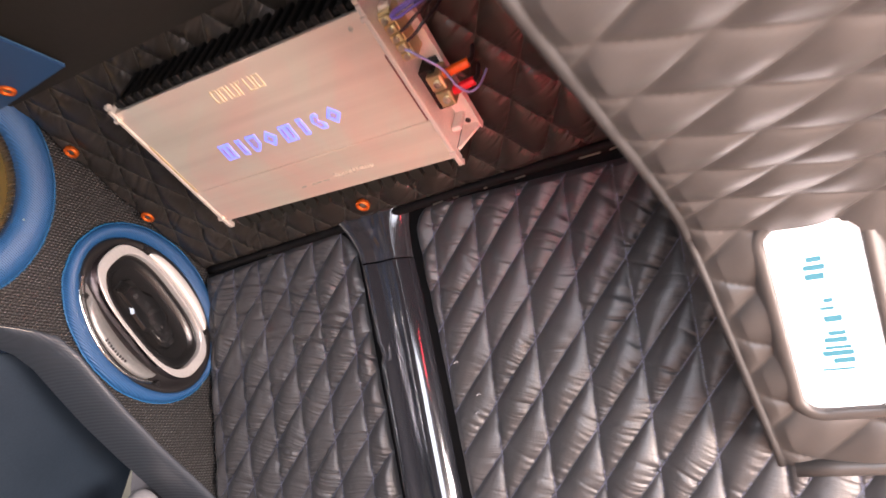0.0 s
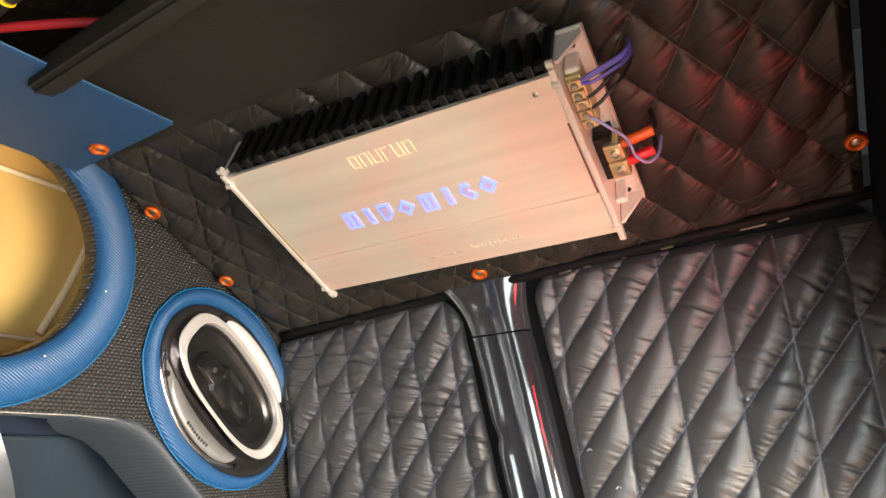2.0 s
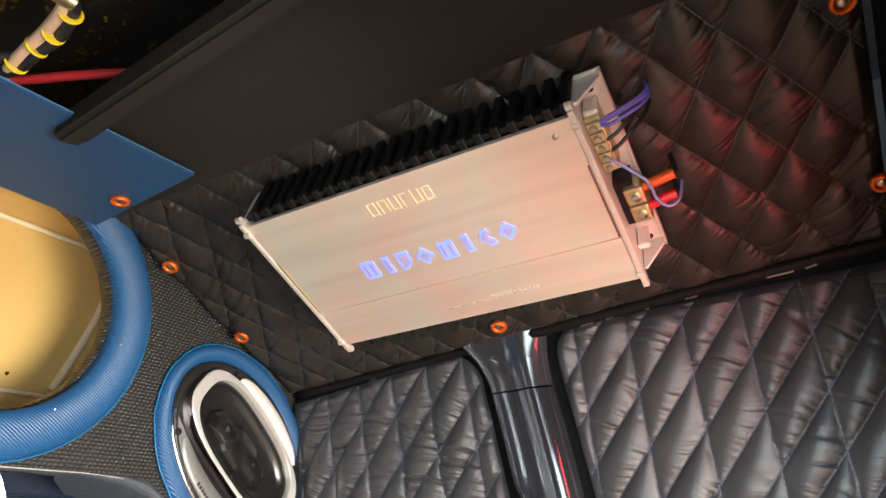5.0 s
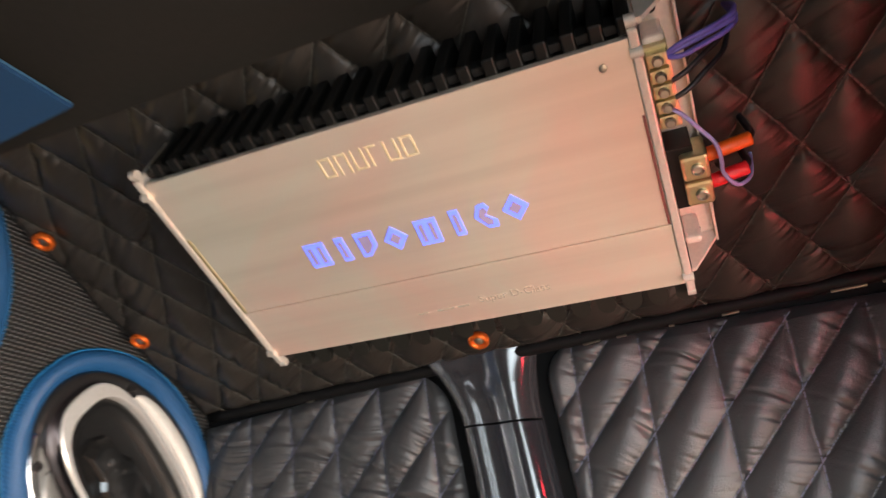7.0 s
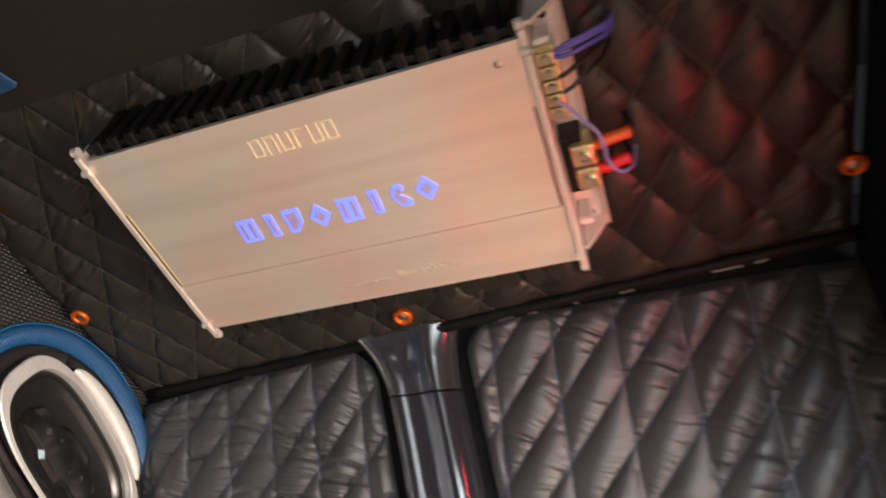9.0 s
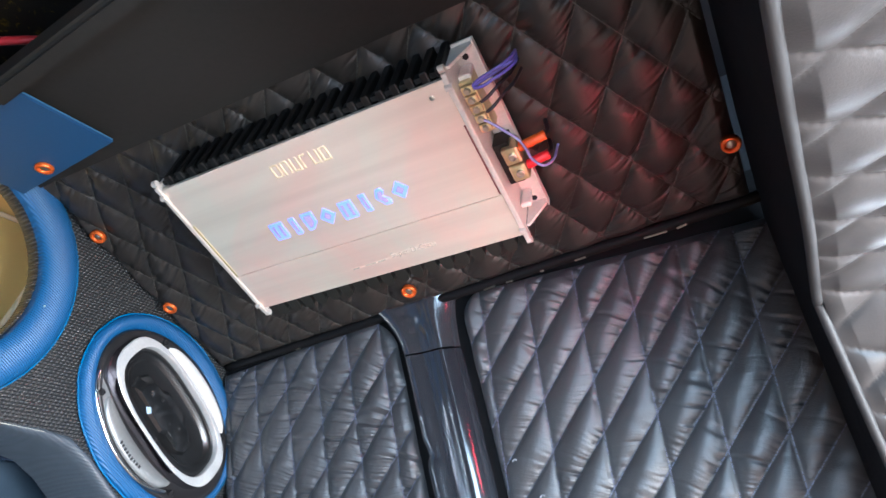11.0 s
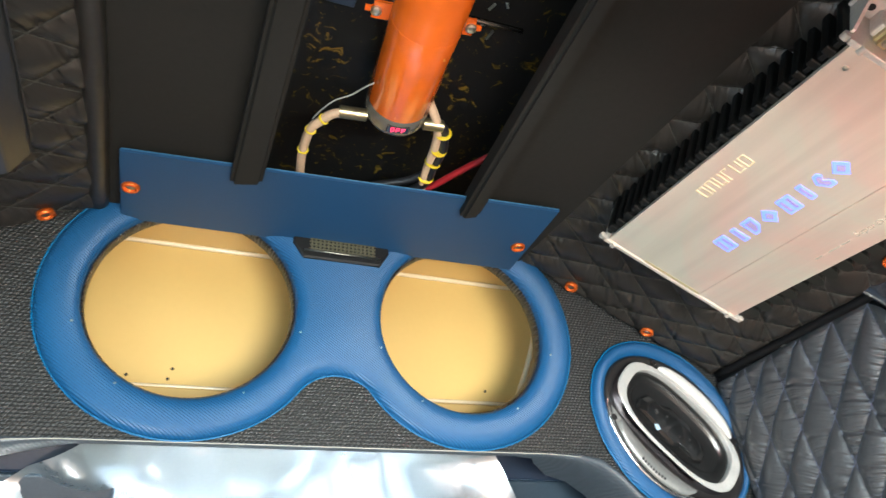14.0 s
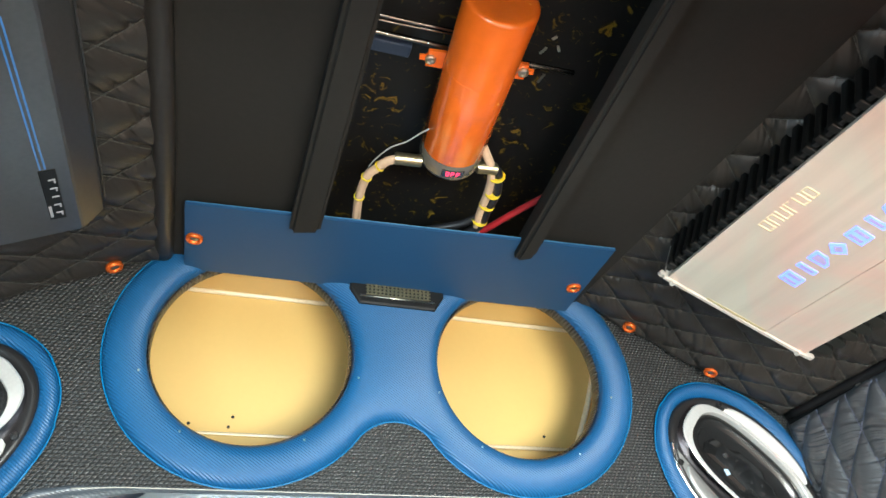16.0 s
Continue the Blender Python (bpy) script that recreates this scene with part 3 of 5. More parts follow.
def panel_low(U):
    """The lower edge of the panel over the side padding runs down towards the console."""
    return -0.2517 + 0.0735 * U


def padding_top(U):
    """The upper edge of the front padding drops towards the console."""
    return np.minimum(0.140, 0.122 + 0.094 * (U + 0.85))


ACROSS = (-LA / LN, LB / LN)                    # along the seams of the first family
quilted("quilted_ceiling_panel", "black diamond-quilted vinyl panel behind the silver amplifier", A_POSE, -1.086, -0.135, -0.300, 0.134, diamonds(-0.292, -0.101), 0.0085, 0.0042, ACROSS, quilt_top_mat, dark_thread_mat, 3, soft=0.33, step=0.0018, step_v=0.0015, pleat=0.0036, reach=0.018, warp=drawn, unwarp=undrawn, width=0.0011, low=panel_low, top=lambda U: np.full_like(U, 0.134))
quilted("quilted_ceiling_panel", "black diamond-quilted vinyl panel behind the graphite amplifier", E_POSE, 0.135, 1.086, -0.300, 0.092, diamonds(0.297, -0.101, -0.029), 0.0085, 0.0042, ACROSS, quilt_top_mat, dark_thread_mat, 5, soft=0.33, step=0.0018, step_v=0.0015, pleat=0.0036, reach=0.018, width=0.0011)
tagged(part("edge_roll", tubed([(-1.08, -0.098, 1.449), (-0.80, -0.092, 1.446), (-0.50, -0.094, 1.447), (-0.14, -0.095, 1.447)], 0.014, 12), quilt_top_mat, smooth=True), "black padded edge roll between quilting and ceiling board", "edge roll")

B_POSE = frame_of((0, 1.03, 1.15), (1, 0, 0), (0, -0.12, 1))


def vertical_and_diagonal(pu, pv, w, rise, period):
    n = math.hypot(w, rise)
    return [((1.0, 0.0), w, (pu, 0.0)), ((rise / n, -w / n), period * w / n, (pu, pv))]


def post_axis(v):
    return -0.640 - 0.108 * (v - 0.05)


def corner(V, r):
    """How far a rounded top corner draws the edge in."""
    d = np.clip(V - (0.140 - r), 0, r)
    return r - np.sqrt(np.maximum(r * r - d * d, 0))


def front_edge(V):
    return post_axis(V) - 0.064 - corner(V, 0.055)


def rear_edge(V):
    return post_axis(V) + 0.062 + corner(V, 0.045)


FR = vertical_and_diagonal(-0.733, -0.021, 0.0675, 0.0765, 0.0757)
FR[0] = ((1.0, 0.06), 0.0675, (-0.733, 0.03))
RE = vertical_and_diagonal(-0.396, -0.032, 0.0765, 0.0870, 0.0728)
quilted("wall_padding", "black diamond-quilted nylon side padding between console and post", B_POSE, -1.084, -0.600, -0.66, 0.140, FR, 0.0112, 0.0062, (0.26, 0.96), quilt_mat, thread_mat, 7, step=0.0028, step_v=0.0010, hi=front_edge, soft=0.30, pleat=0.0030, reach=0.030, width=0.0015, top=padding_top, one_side=True)
quilted("wall_padding", "black diamond-quilted nylon side padding behind the post", B_POSE, -0.600, 0.300, -0.66, 0.140, RE, 0.0116, 0.0044, (0.42, 0.90), quilt_mat, thread_mat, 11, step=0.0028, step_v=0.0010, lo=rear_edge, soft=0.28, pleat=0.0034, reach=0.019, width=0.0015, one_side=True)
setting("side_backing", boxed((-1.086, -0.70, -0.030), (0.45, 0.215, -0.010)), gap_mat, "black rubber backing showing as the gap round the side panels", "trim").matrix_basis = B_POSE
# black rubber trim along the lower edge of the quilted ceiling panel, with bright staple ends
tagged(part("edge_trim", tubed([A_POSE @ Vector((u, -0.2517 + 0.0735 * u - 0.009, -0.004)) for u in (-1.08, -0.85, -0.62, -0.40, -0.12)], 0.0080, 12), gap_mat, smooth=True), "glossy black rubber trim between ceiling quilting and side padding", "edge trim")
for u, w, tilt in STAPLES:
    m = A_POSE @ Matrix.Translation((u, -0.2517 + 0.0735 * u - 0.011, 0.0036)) @ pose(0, 0, 0, 0, 0, tilt)
    tagged(part("staple_end", boxed((-w / 2, -0.0012, -0.002), (w / 2, 0.0012, 0.0022), 0.0006), steel_mat, m=m), "bright zinc staple end in the black rubber trim", "staple", group="staples")
# lint on the rear side panel
for k, (lx, lz) in enumerate(((-0.533, 1.024), (-0.500, 0.972), (-0.505, 0.945))):
    bm = tubed([(0, 0, 0), (0.004, 0.001, 0.003), (0.007, 0, 0.001)], 0.0011, 6)
    tagged(part("lint", bm, print_mat, m=Matrix.Translation((lx, 1.03 - 0.12 * (lz - 1.15) - 0.012, lz))), "tiny white fleck of lint on black quilting", "lint", group="lint")

# ---------------------------------------------------------------- the post
post = thing("door_post", "glossy black moulded plastic door post with worn edge", "post", B_POSE)


def post_mesh(v0, v1, chip):
    rows, prof = [], [(-1.0, -0.006), (-0.985, 0.010), (-0.95, 0.0165), (-0.88, 0.0208), (-0.80, 0.0230), (-0.71, 0.0238), (-0.62, 0.0233), (-0.53, 0.0219), (-0.44, 0.0202), (-0.35, 0.0189), (-0.25, 0.0182), (-0.13, 0.0179), (0.0, 0.0181), (0.12, 0.0190), (0.21, 0.0202), (0.29, 0.0213), (0.36, 0.0218), (0.43, 0.0217), (0.50, 0.0210), (0.57, 0.0196), (0.65, 0.0173), (0.74, 0.0139), (0.84, 0.0091), (0.93, 0.0030), (1.0, -0.006)]
    n = 60
    for i in range(n + 1):
        v = v0 + (v1 - v0) * i / n
        flare = 0.034 * max(0.0, (v - 0.055) / 0.085) ** 2.2
        half = 0.047
        dent = 0.006 * math.exp(-((v + 0.095) / 0.009) ** 2) if chip else 0.0
        row = []
        for t, h in prof:
            u = post_axis(v) + half * t
            u += flare * (-min(1.0, max(0.0, (-t - 0.1) / 0.8)) + 0.45 * min(1.0, max(0.0, (t - 0.3) / 0.6)))
            if not chip:
                h -= 0.0022 * math.exp(-((t + 0.25) / 0.22) ** 2 - ((v - 0.100) / 0.012) ** 2) + 0.0015 * math.exp(-((t + 0.45) / 0.15) ** 2 - ((v - 0.122) / 0.007) ** 2)
            hh = h * (1 - 0.06 * max(0, (v - 0.10) / 0.04)) + 0.0105 * max(0.0, (v + 0.02) / 0.14) ** 2
            if t < -0.5:
                u += dent * 0.8
                hh -= dent * 0.8
            row.append((u, v, hh))
        rows.append(row)
    bm = bmesh.new()
    vs = [[bm.verts.new(p) for p in r] for r in rows]
    for a, b in zip(vs, vs[1:]):
        for k in range(len(prof) - 1):
            bm.faces.new((a[k], a[k + 1], b[k + 1], b[k]))
    return bm


part("lower_trim", post_mesh(-0.66, 0.055, True), pillar_mat, post, smooth=True)
part("upper_trim", post_mesh(0.0575, 0.142, False), cap_mat, post, "flared black plastic cap with small dents", smooth=True)
bm = bmesh.new()
bmesh.ops.create_cone(bm, cap_ends=True, segments=20, radius1=0.0075, radius2=0.0075, depth=0.004, matrix=Matrix.Translation((post_axis(-0.235) - 0.004, -0.235, 0.0115)))
part("screw_hole", bm, hole_mat, post, "dark round screw hole")

# ---------------------------------------------------------------- speaker console
console = thing("speaker_console", "dark woven vinyl console with blue trim round two open holes", "speaker console")
HOLES, HR = ((0.053, 1.315), (0.490, 1.315)), 0.150
SPK, TURN_S = (0.896, 1.150), radians(-42)
CA, SA = math.cos(TURN_S), math.sin(TURN_S)


def oval(cy, cz, a, b, turn, n=72, mirror=False):
    pts = []
    for k in range(n):
        t = 2 * math.pi * k / n
        y = cy + a * math.cos(t) * math.cos(turn) - b * math.sin(t) * math.sin(turn)
        z = cz + a * math.cos(t) * math.sin(turn) + b * math.sin(t) * math.cos(turn)
        pts.append((2 * MID - y if mirror else y, z))
    return pts


LIP = [(0.600, 1.107), (0.690, 1.104), (0.730, 1.097), (0.766, 1.074), (0.815, 1.028), (0.865, 0.983), (0.941, 0.921), (1.011, 0.869), (1.085, 0.812)]
outline = [(y, z) for y, z in LIP] + [(1.085, 1.50), (2 * MID - 1.085, 1.50)] + [(2 * MID - y, z) for y, z in LIP[::-1]]
bm = bmesh.new()
loops = [[bm.verts.new((FRONT, y, z)) for y, z in outline]]
for c in HOLES:
    loops.append([bm.verts.new((FRONT, y, z)) for y, z in oval(*c, HR + 0.004, HR + 0.004, 0)])
for mir in (False, True):
    loops.append([bm.verts.new((FRONT, y, z)) for y, z in oval(*SPK, 0.145, 0.110, TURN_S, mirror=mir)])
fill_between(bm, loops)
solid = bmesh.ops.extrude_face_region(bm, geom=list(bm.faces))
bmesh.ops.translate(bm, vec=(-0.016, 0, 0), verts=[v for v in solid["geom"] if isinstance(v, bmesh.types.BMVert)])
part("front_panel", bm, weave_mat, console, "front board in dark woven carbon-look vinyl")

# rounded lip that turns under the front board
bm = bmesh.new()
lip_line = [(2 * MID - y, z) for y, z in LIP[::-1]] + LIP
rows = []
lip_line = [p for p in lip_line if not 0.10 < abs(p[0] - MID) < 0.34] 
lip_line = sorted([(MID + s * d, 1.107) for s in (-1, 1) for d in (0.10, 0.20, 0.30, 0.34, 0.36)] + [p for p in lip_line if abs(p[0] - MID) > 0.37])
for dx, dz in ((0.001, 0.004), (0.004, 0.0), (0.003, -0.006), (-0.004, -0.011), (-0.02, -0.013), (-0.06, -0.015), (-0.12, -0.013)):
    rows.append([bm.verts.new((FRONT + (dx if dx > -0.01 else -0.006 + (dx + 0.006) * (1.0 if y > MID else 0.4) * min(1.0, max(0.0, (abs(y - MID) - 0.33) / 0.07))), y, z + dz * (0.30 + 0.70 * min(1.0, max(0.0, (abs(y - MID) - 0.36) / 0.10))))) for y, z in lip_line])
for a, b in zip(rows, rows[1:]):
    for k in range(len(a) - 1):
        bm.faces.new((a[k], a[k + 1], b[k + 1], b[k]))
part("lip", bm, lip_mat, console, "rounded underside in grey ribbed vinyl", smooth=True)

part("cut_edge", tubed([(FRONT + 0.003, y, z - 0.001) for y, z in lip_line if abs(y - MID) < 0.44], 0.0009, 8), edge_cut_mat, console, "bright cut edge of the vinyl", smooth=True)

# blue figure-of-eight trim, padded
YM = (HOLES[0][0] + HOLES[1][0]) / 2
RO, RF = 0.207, 0.075
ZF = 1.213 - RF


def eight(o, n=40):
    """The outline of the blue trim, drawn in by o."""
    r, f = RO - o, RF + o
    half = (HOLES[1][0] - HOLES[0][0]) / 2
    al = math.atan2(HOLES[0][1] - ZF, half)
    pts = []
    for k in range(n * 3):
        t = math.pi * 0.5 + (2 * math.pi - al - math.pi * 0.5) * k / (n * 3 - 1)
        pts.append((HOLES[0][0] + r * math.cos(t), HOLES[0][1] + r * math.sin(t)))
    for k in range(1, n):
        t = (math.pi - al) - (math.pi - 2 * al) * k / n
        pts.append((YM + f * math.cos(t), ZF + f * math.sin(t)))
    return pts + [(2 * YM - y, z) for y, z in pts[: n * 3][::-1]]


bm = bmesh.new()
rings = strips(bm, [[(FRONT + h, y, z) for y, z in eight(o)] for o, h in ((0.0, 0.001), (0.001, 0.007), (0.005, 0.013), (0.013, 0.017), (0.024, 0.018))])
inner = []
for c in HOLES:
    vs = strips(bm, [[(FRONT + h, y, z) for y, z in oval(*c, HR + o, HR + o, 0)] for o, h in ((0.001, -0.016), (0.0, 0.006), (0.003, 0.011), (0.009, 0.015), (0.020, 0.018))])
    inner.append(vs[-1])
fill_between(bm, [rings[-1]] + inner)
part("hole_trim", bm, blue_mat, console, "padded blue carbon-look vinyl round both holes", smooth=True)
pts = [(FRONT + 0.005, y, z) for y, z in eight(-0.001)]
part("piping", tubed(pts[::4] + [pts[-1]], 0.0012, 8), cyan_mat, console, "bright cyan piping", smooth=True)
for c in HOLES:
    bm = bmesh.new()
    strips(bm, [[(FRONT + h, y, z) for y, z in oval(*c, HR + o, HR + o, 0)] for o, h in ((-0.0015, -0.001), (-0.0035, -0.004), (-0.0030, -0.012), (-0.0040, -0.021), (0.002, -0.022))])
    part("hole_edging", bm, weave_mat, console, "dark woven edging inside the hole", smooth=True)
    for a in (200, 238, 300, 345):
        bm = bmesh.new()
        bmesh.ops.create_uvsphere(bm, u_segments=8, v_segments=6, radius=0.0017, matrix=Matrix.Translation((FRONT + 0.017, c[0] + (HR + 0.012) * math.cos(radians(a)), c[1] + (HR + 0.012) * math.sin(radians(a)))))
        part("staple", bm, steel_mat, console)
for mir in (False, True):
    bm = bmesh.new()
    lp = []
    for a, b, h in ((0.177, 0.143, 0.001), (0.1765, 0.1425, 0.006), (0.174, 0.139, 0.011), (0.169, 0.131, 0.014), (0.163, 0.120, 0.013), (0.159, 0.113, 0.006), (0.157, 0.111, -0.004)):
        lp.append([(FRONT + h, y, z) for y, z in oval(0.890 + (0.177 - a) * 0.18, 1.160 - (0.177 - a) * 0.22, a, b, TURN_S, 96, mir)])
    strips(bm, lp)
    part("speaker_trim", bm, blue_mat, console, "padded blue vinyl oval round the speaker", smooth=True)
    pts = [(FRONT + 0.005 + 0.001 * math.sin(7 * k), y + 0.0008 * math.sin(2.3 * k), z) for k, (y, z) in enumerate(oval(0.890, 1.160, 0.1780, 0.1440, TURN_S, 40, mir))]
    part("piping", tubed(pts + [pts[0]], 0.0012, 8), cyan_mat, console, "bright cyan piping", smooth=True)

# vent between the holes
bm = bmesh.new()
ends = []
for dx, g in ((0.0, 0.0), (0.022, 0.0), (0.024, 0.003)):
    ends.append([(FRONT + dx, y, z) for y, z in ((0.190 + g, 1.446), (0.350 - g, 1.446), (0.350 - g, 1.424), (0.335 - g, 1.399 + g), (0.207 + g, 1.399 + g), (0.190 + g, 1.424))])
vs = strips(bm, ends)
bm.faces.new(vs[-1])
vent = part("vent", bm, rail_black_mat, console, "black plastic vent with a mesh grille")
bm = bmesh.new()
for k in range(16):
    y = 0.218 + k * 0.0068
    box(bm, (FRONT + 0.0245, y, 1.413), (FRONT + 0.0265, y + 0.003, 1.436))
for k in range(4):
    box(bm, (FRONT + 0.0242, 0.216, 1.414 + k * 0.006), (FRONT + 0.0258, 0.326, 1.4165 + k * 0.006))
part("grille", bm, grille_mat, vent, "fine olive metal mesh")
part("grille_edge", tubed([(FRONT + 0.0255, 0.207, 1.411), (FRONT + 0.0255, 0.333, 1.411)], 0.0012, 8), steel_mat, vent, "bright lower edge of the mesh", smooth=True)

# the open box behind the holes
crate = thing("speaker_box", "honey-brown board speaker box open behind the console holes", "speaker box")
for lo, hi in (((-1.262, -0.20, 1.150), (-1.247, 0.74, 1.50)), ((-1.246, -0.20, 1.484), (-1.107, 0.74, 1.498)), ((-1.246, -0.20, 1.150), (-1.107, 0.74, 1.160)), ((-1.246, -0.215, 1.150), (-1.107, -0.201, 1.50)), ((-1.246, 0.741, 1.150), (-1.107, 0.755, 1.50))):
    part("board", boxed(lo, hi, 0.001), kraft_mat, crate)
part("batten", boxed((-1.246, -0.19, 1.161), (-1.232, 0.73, 1.223), 0.003), kraft_mat, crate)
part("sealant_bead", tubed([(-1.244, -0.19, 1.482), (-1.244, 0.20, 1.481), (-1.244, 0.73, 1.479)], 0.0045, 8), bead_mat, crate, "glossy cream sealant along the joint", smooth=True)
part("sealant_bead", tubed([(-1.243, -0.19, 1.226), (-1.243, 0.10, 1.227), (-1.243, 0.73, 1.231)], 0.0035, 8), bead_mat, crate, "glossy cream sealant along the joint", smooth=True)
part("sealant_bead", tubed([(-1.244, 0.738, 1.470), (-1.244, 0.728, 1.400), (-1.242, 0.700, 1.320), (-1.240, 0.664, 1.240)], 0.006, 8), bead_mat, crate, "glossy cream sealant along the joint", smooth=True)
for y, z in ((-0.030, 1.243), (0.037, 1.257), (0.032, 1.240), (0.600, 1.254)):
    bm = bmesh.new()
    bmesh.ops.create_cone(bm, cap_ends=True, segments=12, radius1=0.0027, radius2=0.002, depth=0.003, matrix=Matrix.Translation((-1.2455, y, z)) @ pose(0, 0, 0, 0, 90, 0))
    part("screw_head", bm, hole_mat, crate)

# ---------------------------------------------------------------- oval speakers


def stadium(hl, hw, n=56):
    """A rounded oblong."""
    return [(math.copysign(abs(math.cos(t)) ** 0.72, math.cos(t)) * hl, math.copysign(abs(math.sin(t)) ** 0.72, math.sin(t)) * hw) for t in (2 * math.pi * k / n for k in range(n))]


def crescent(s, y_in, y_out, half, n=28):
    """A flat silver bow beside the frame: straight inner edge, curved outer edge."""
    bm = bmesh.new()
    rows = []
    for k in range(n + 1):
        f = -1 + 2 * k / n
        x = half * f
        o = y_in + (y_out - y_in) * math.sqrt(max(0.0, 1 - f * f * 0.98))
        i_ = y_in - 0.004 + 0.012 * (1 - f * f)
        i_ = min(i_, o - 0.001)
        rows.append([(x, s * i_, 0.002), (x, s * (i_ + 0.0012), 0.0125), (x, s * (o - 0.004), 0.0120), (x, s * (o - 0.001), 0.0095), (x, s * o, 0.002)])
    vs = [[bm.verts.new(p) for p in r] for r in rows]
    for a_, b_ in zip(vs, vs[1:]):
        for k in range(4):
            bm.faces.new((a_[k], a_[k + 1], b_[k + 1], b_[k]))
    return bm


def oval_speaker(m, label):
    sp = thing("oval_speaker", label, "loudspeaker", m, group="oval speakers")
    off = Matrix.Translation((-0.008, 0.005, 0.0))
    part("basket", lathe([(0.159, -0.012), (0.161, 0.002), (0.158, 0.008), (0.150, 0.009), (0.142, 0.004), (0.130, 0.000), (0.060, -0.004)], 72, 0.71), basket_mat, sp, smooth=True, m=Matrix.Translation((-0.005, 0.0, 0.0)))
    bm = bmesh.new()
    strips(bm, [[(x, y, h) for x, y in stadium(a, b, 96)] for a, b, h in ((0.1385, 0.0662, 0.0182), (0.1375, 0.0655, 0.0196), (0.1360, 0.0646, 0.0203), (0.1200, 0.0606, 0.0200), (0.1188, 0.0600, 0.0192), (0.1178, 0.0594, 0.016), (0.1165, 0.0580, 0.000))])
    ring = part("chrome_frame", bm, ring_mat, sp, "polished silver oblong frame", m=off)
    bm = bmesh.new()
    strips(bm, [[(x, y, h) for x, y in stadium(a, b, 96)] for a, b, h in ((0.1405, 0.0680, 0.000), (0.1386, 0.0663, 0.0181))])
    part("frame_side", bm, side_chrome_mat, ring, "dark chrome side of the frame", smooth=True)
    bm = bmesh.new()
    strips(bm, [[(x, y, h) for x, y in stadium(a, b)] for a, b, h in ((0.1190, 0.0585, 0.010), (0.114, 0.0540, 0.0130), (0.107, 0.0475, 0.0120), (0.100, 0.0400, 0.006))])
    part("surround", bm, rubber_mat, sp, "black rubber roll surround", smooth=True, m=off)
    bm = bmesh.new()
    vs = strips(bm, [[(x, y, h) for x, y in stadium(a, b)] for a, b, h in ((0.100, 0.040, 0.006), (0.090, 0.034, 0.004), (0.060, 0.020, 0.003), (0.020, 0.006, 0.003))])
    bm.faces.new(vs[-1])
    part("cone", bm, rubber_mat, sp, "matt black cone", smooth=True, m=off)
    # raised gloss plate, waisted like a dog bone
    bm = bmesh.new()
    shape = [(-0.084, -0.024), (-0.046, -0.0250), (-0.036, -0.031), (0.002, -0.032), (0.014, -0.024), (0.046, -0.024), (0.060, -0.014), (0.061, 0.004), (0.050, 0.014), (0.028, 0.015), (0.016, 0.027), (-0.036, 0.026), (-0.050, 0.016), (-0.080, 0.012), (-0.088, -0.004)]
    c = Vector((-0.013, -0.003))
    vs = strips(bm, [[(c.x + (x - c.x) * g, c.y + (y - c.y) * g, h) for x, y in shape] for g, h in ((1.06, 0.002), (1.05, 0.0060), (1.00, 0.0100), (0.86, 0.0142), (0.80, 0.0146))])
    bm.faces.new(vs[-1])
    plate = part("emblem_plate", bm, cone_mat, sp, "raised gloss black emblem plate")
    for x, y, w in ((-0.055, -0.004, 0.010), (-0.034, 0.004, 0.005), (0.004, -0.010, 0.004), (0.022, 0.000, 0.006)):
        bm = bmesh.new()
        bmesh.ops.create_cone(bm, cap_ends=True, segments=14, radius1=w * 0.5, radius2=w * 0.38, depth=0.0016, matrix=Matrix.Translation((x, y, 0.0150)))
        part("stud", bm, emblem_mat, plate)
    part("tweeter_bridge", crescent(1, 0.075, 0.107, 0.092), frame_mat, sp, "satin silver bow beside the frame", smooth=True)
    low = part("tweeter_bridge", crescent(-1, 0.070, 0.106, 0.088), satin_mat, sp, "satin grey bow with small print", smooth=True, m=Matrix.Translation((-0.012, 0.0, 0.0)))
    bm = bmesh.new()
    for k in range(9):
        x = -0.022 + 0.0062 * k
        y = -0.0985 + 0.012 * (x / 0.06) ** 2
        box(bm, (x - 0.0019, y - 0.0024 - (0.001 if k in (0, 5) else 0), 0.0119), (x + 0.0019, y + 0.0024, 0.0128))
    part("marking", bm, basket_mat, low)
    rim = [(-0.142, -0.056, 0.010), (-0.128, -0.074, 0.009), (-0.108, -0.0885, 0.008), (-0.078, -0.1015, 0.008), (-0.045, -0.1105, 0.008), (-0.010, -0.1135, 0.008), (0.030, -0.1085, 0.008), (0.060, -0.0965, 0.008), (0.082, -0.0800, 0.007)]
    part("rim", tubed(rim, 0.0042, 10, (0.7, 0.9)), chrome_mat, sp, "thin chrome rim outside the grey bow", smooth=True)
    bm = bmesh.new()
    vs = strips(bm, [[(-0.142, -0.056, h), (-0.112, -0.062, h), (-0.098, -0.066, h), (-0.090, -0.084, h), (-0.082, -0.098, h), (-0.110, -0.086, h), (-0.130, -0.071, h)] for h in (0.002, 0.0085)])
    bm.faces.new(vs[-1])
    part("end_web", bm, satin_mat, sp, "satin grey web at the end of the bow")
    for x, y in ((-0.104, 0.078), (0.100, 0.074), (-0.113, -0.074), (0.092, -0.074)):
        part("screw", lathe([(0.0058, 0.006), (0.0058, 0.0095), (0.0046, 0.0115), (0.0030, 0.0116), (0.0024, 0.0096), (0.0006, 0.0095)], 16), basket_mat, sp, smooth=False, m=Matrix.Translation((x, y, 0.0)))
    return sp


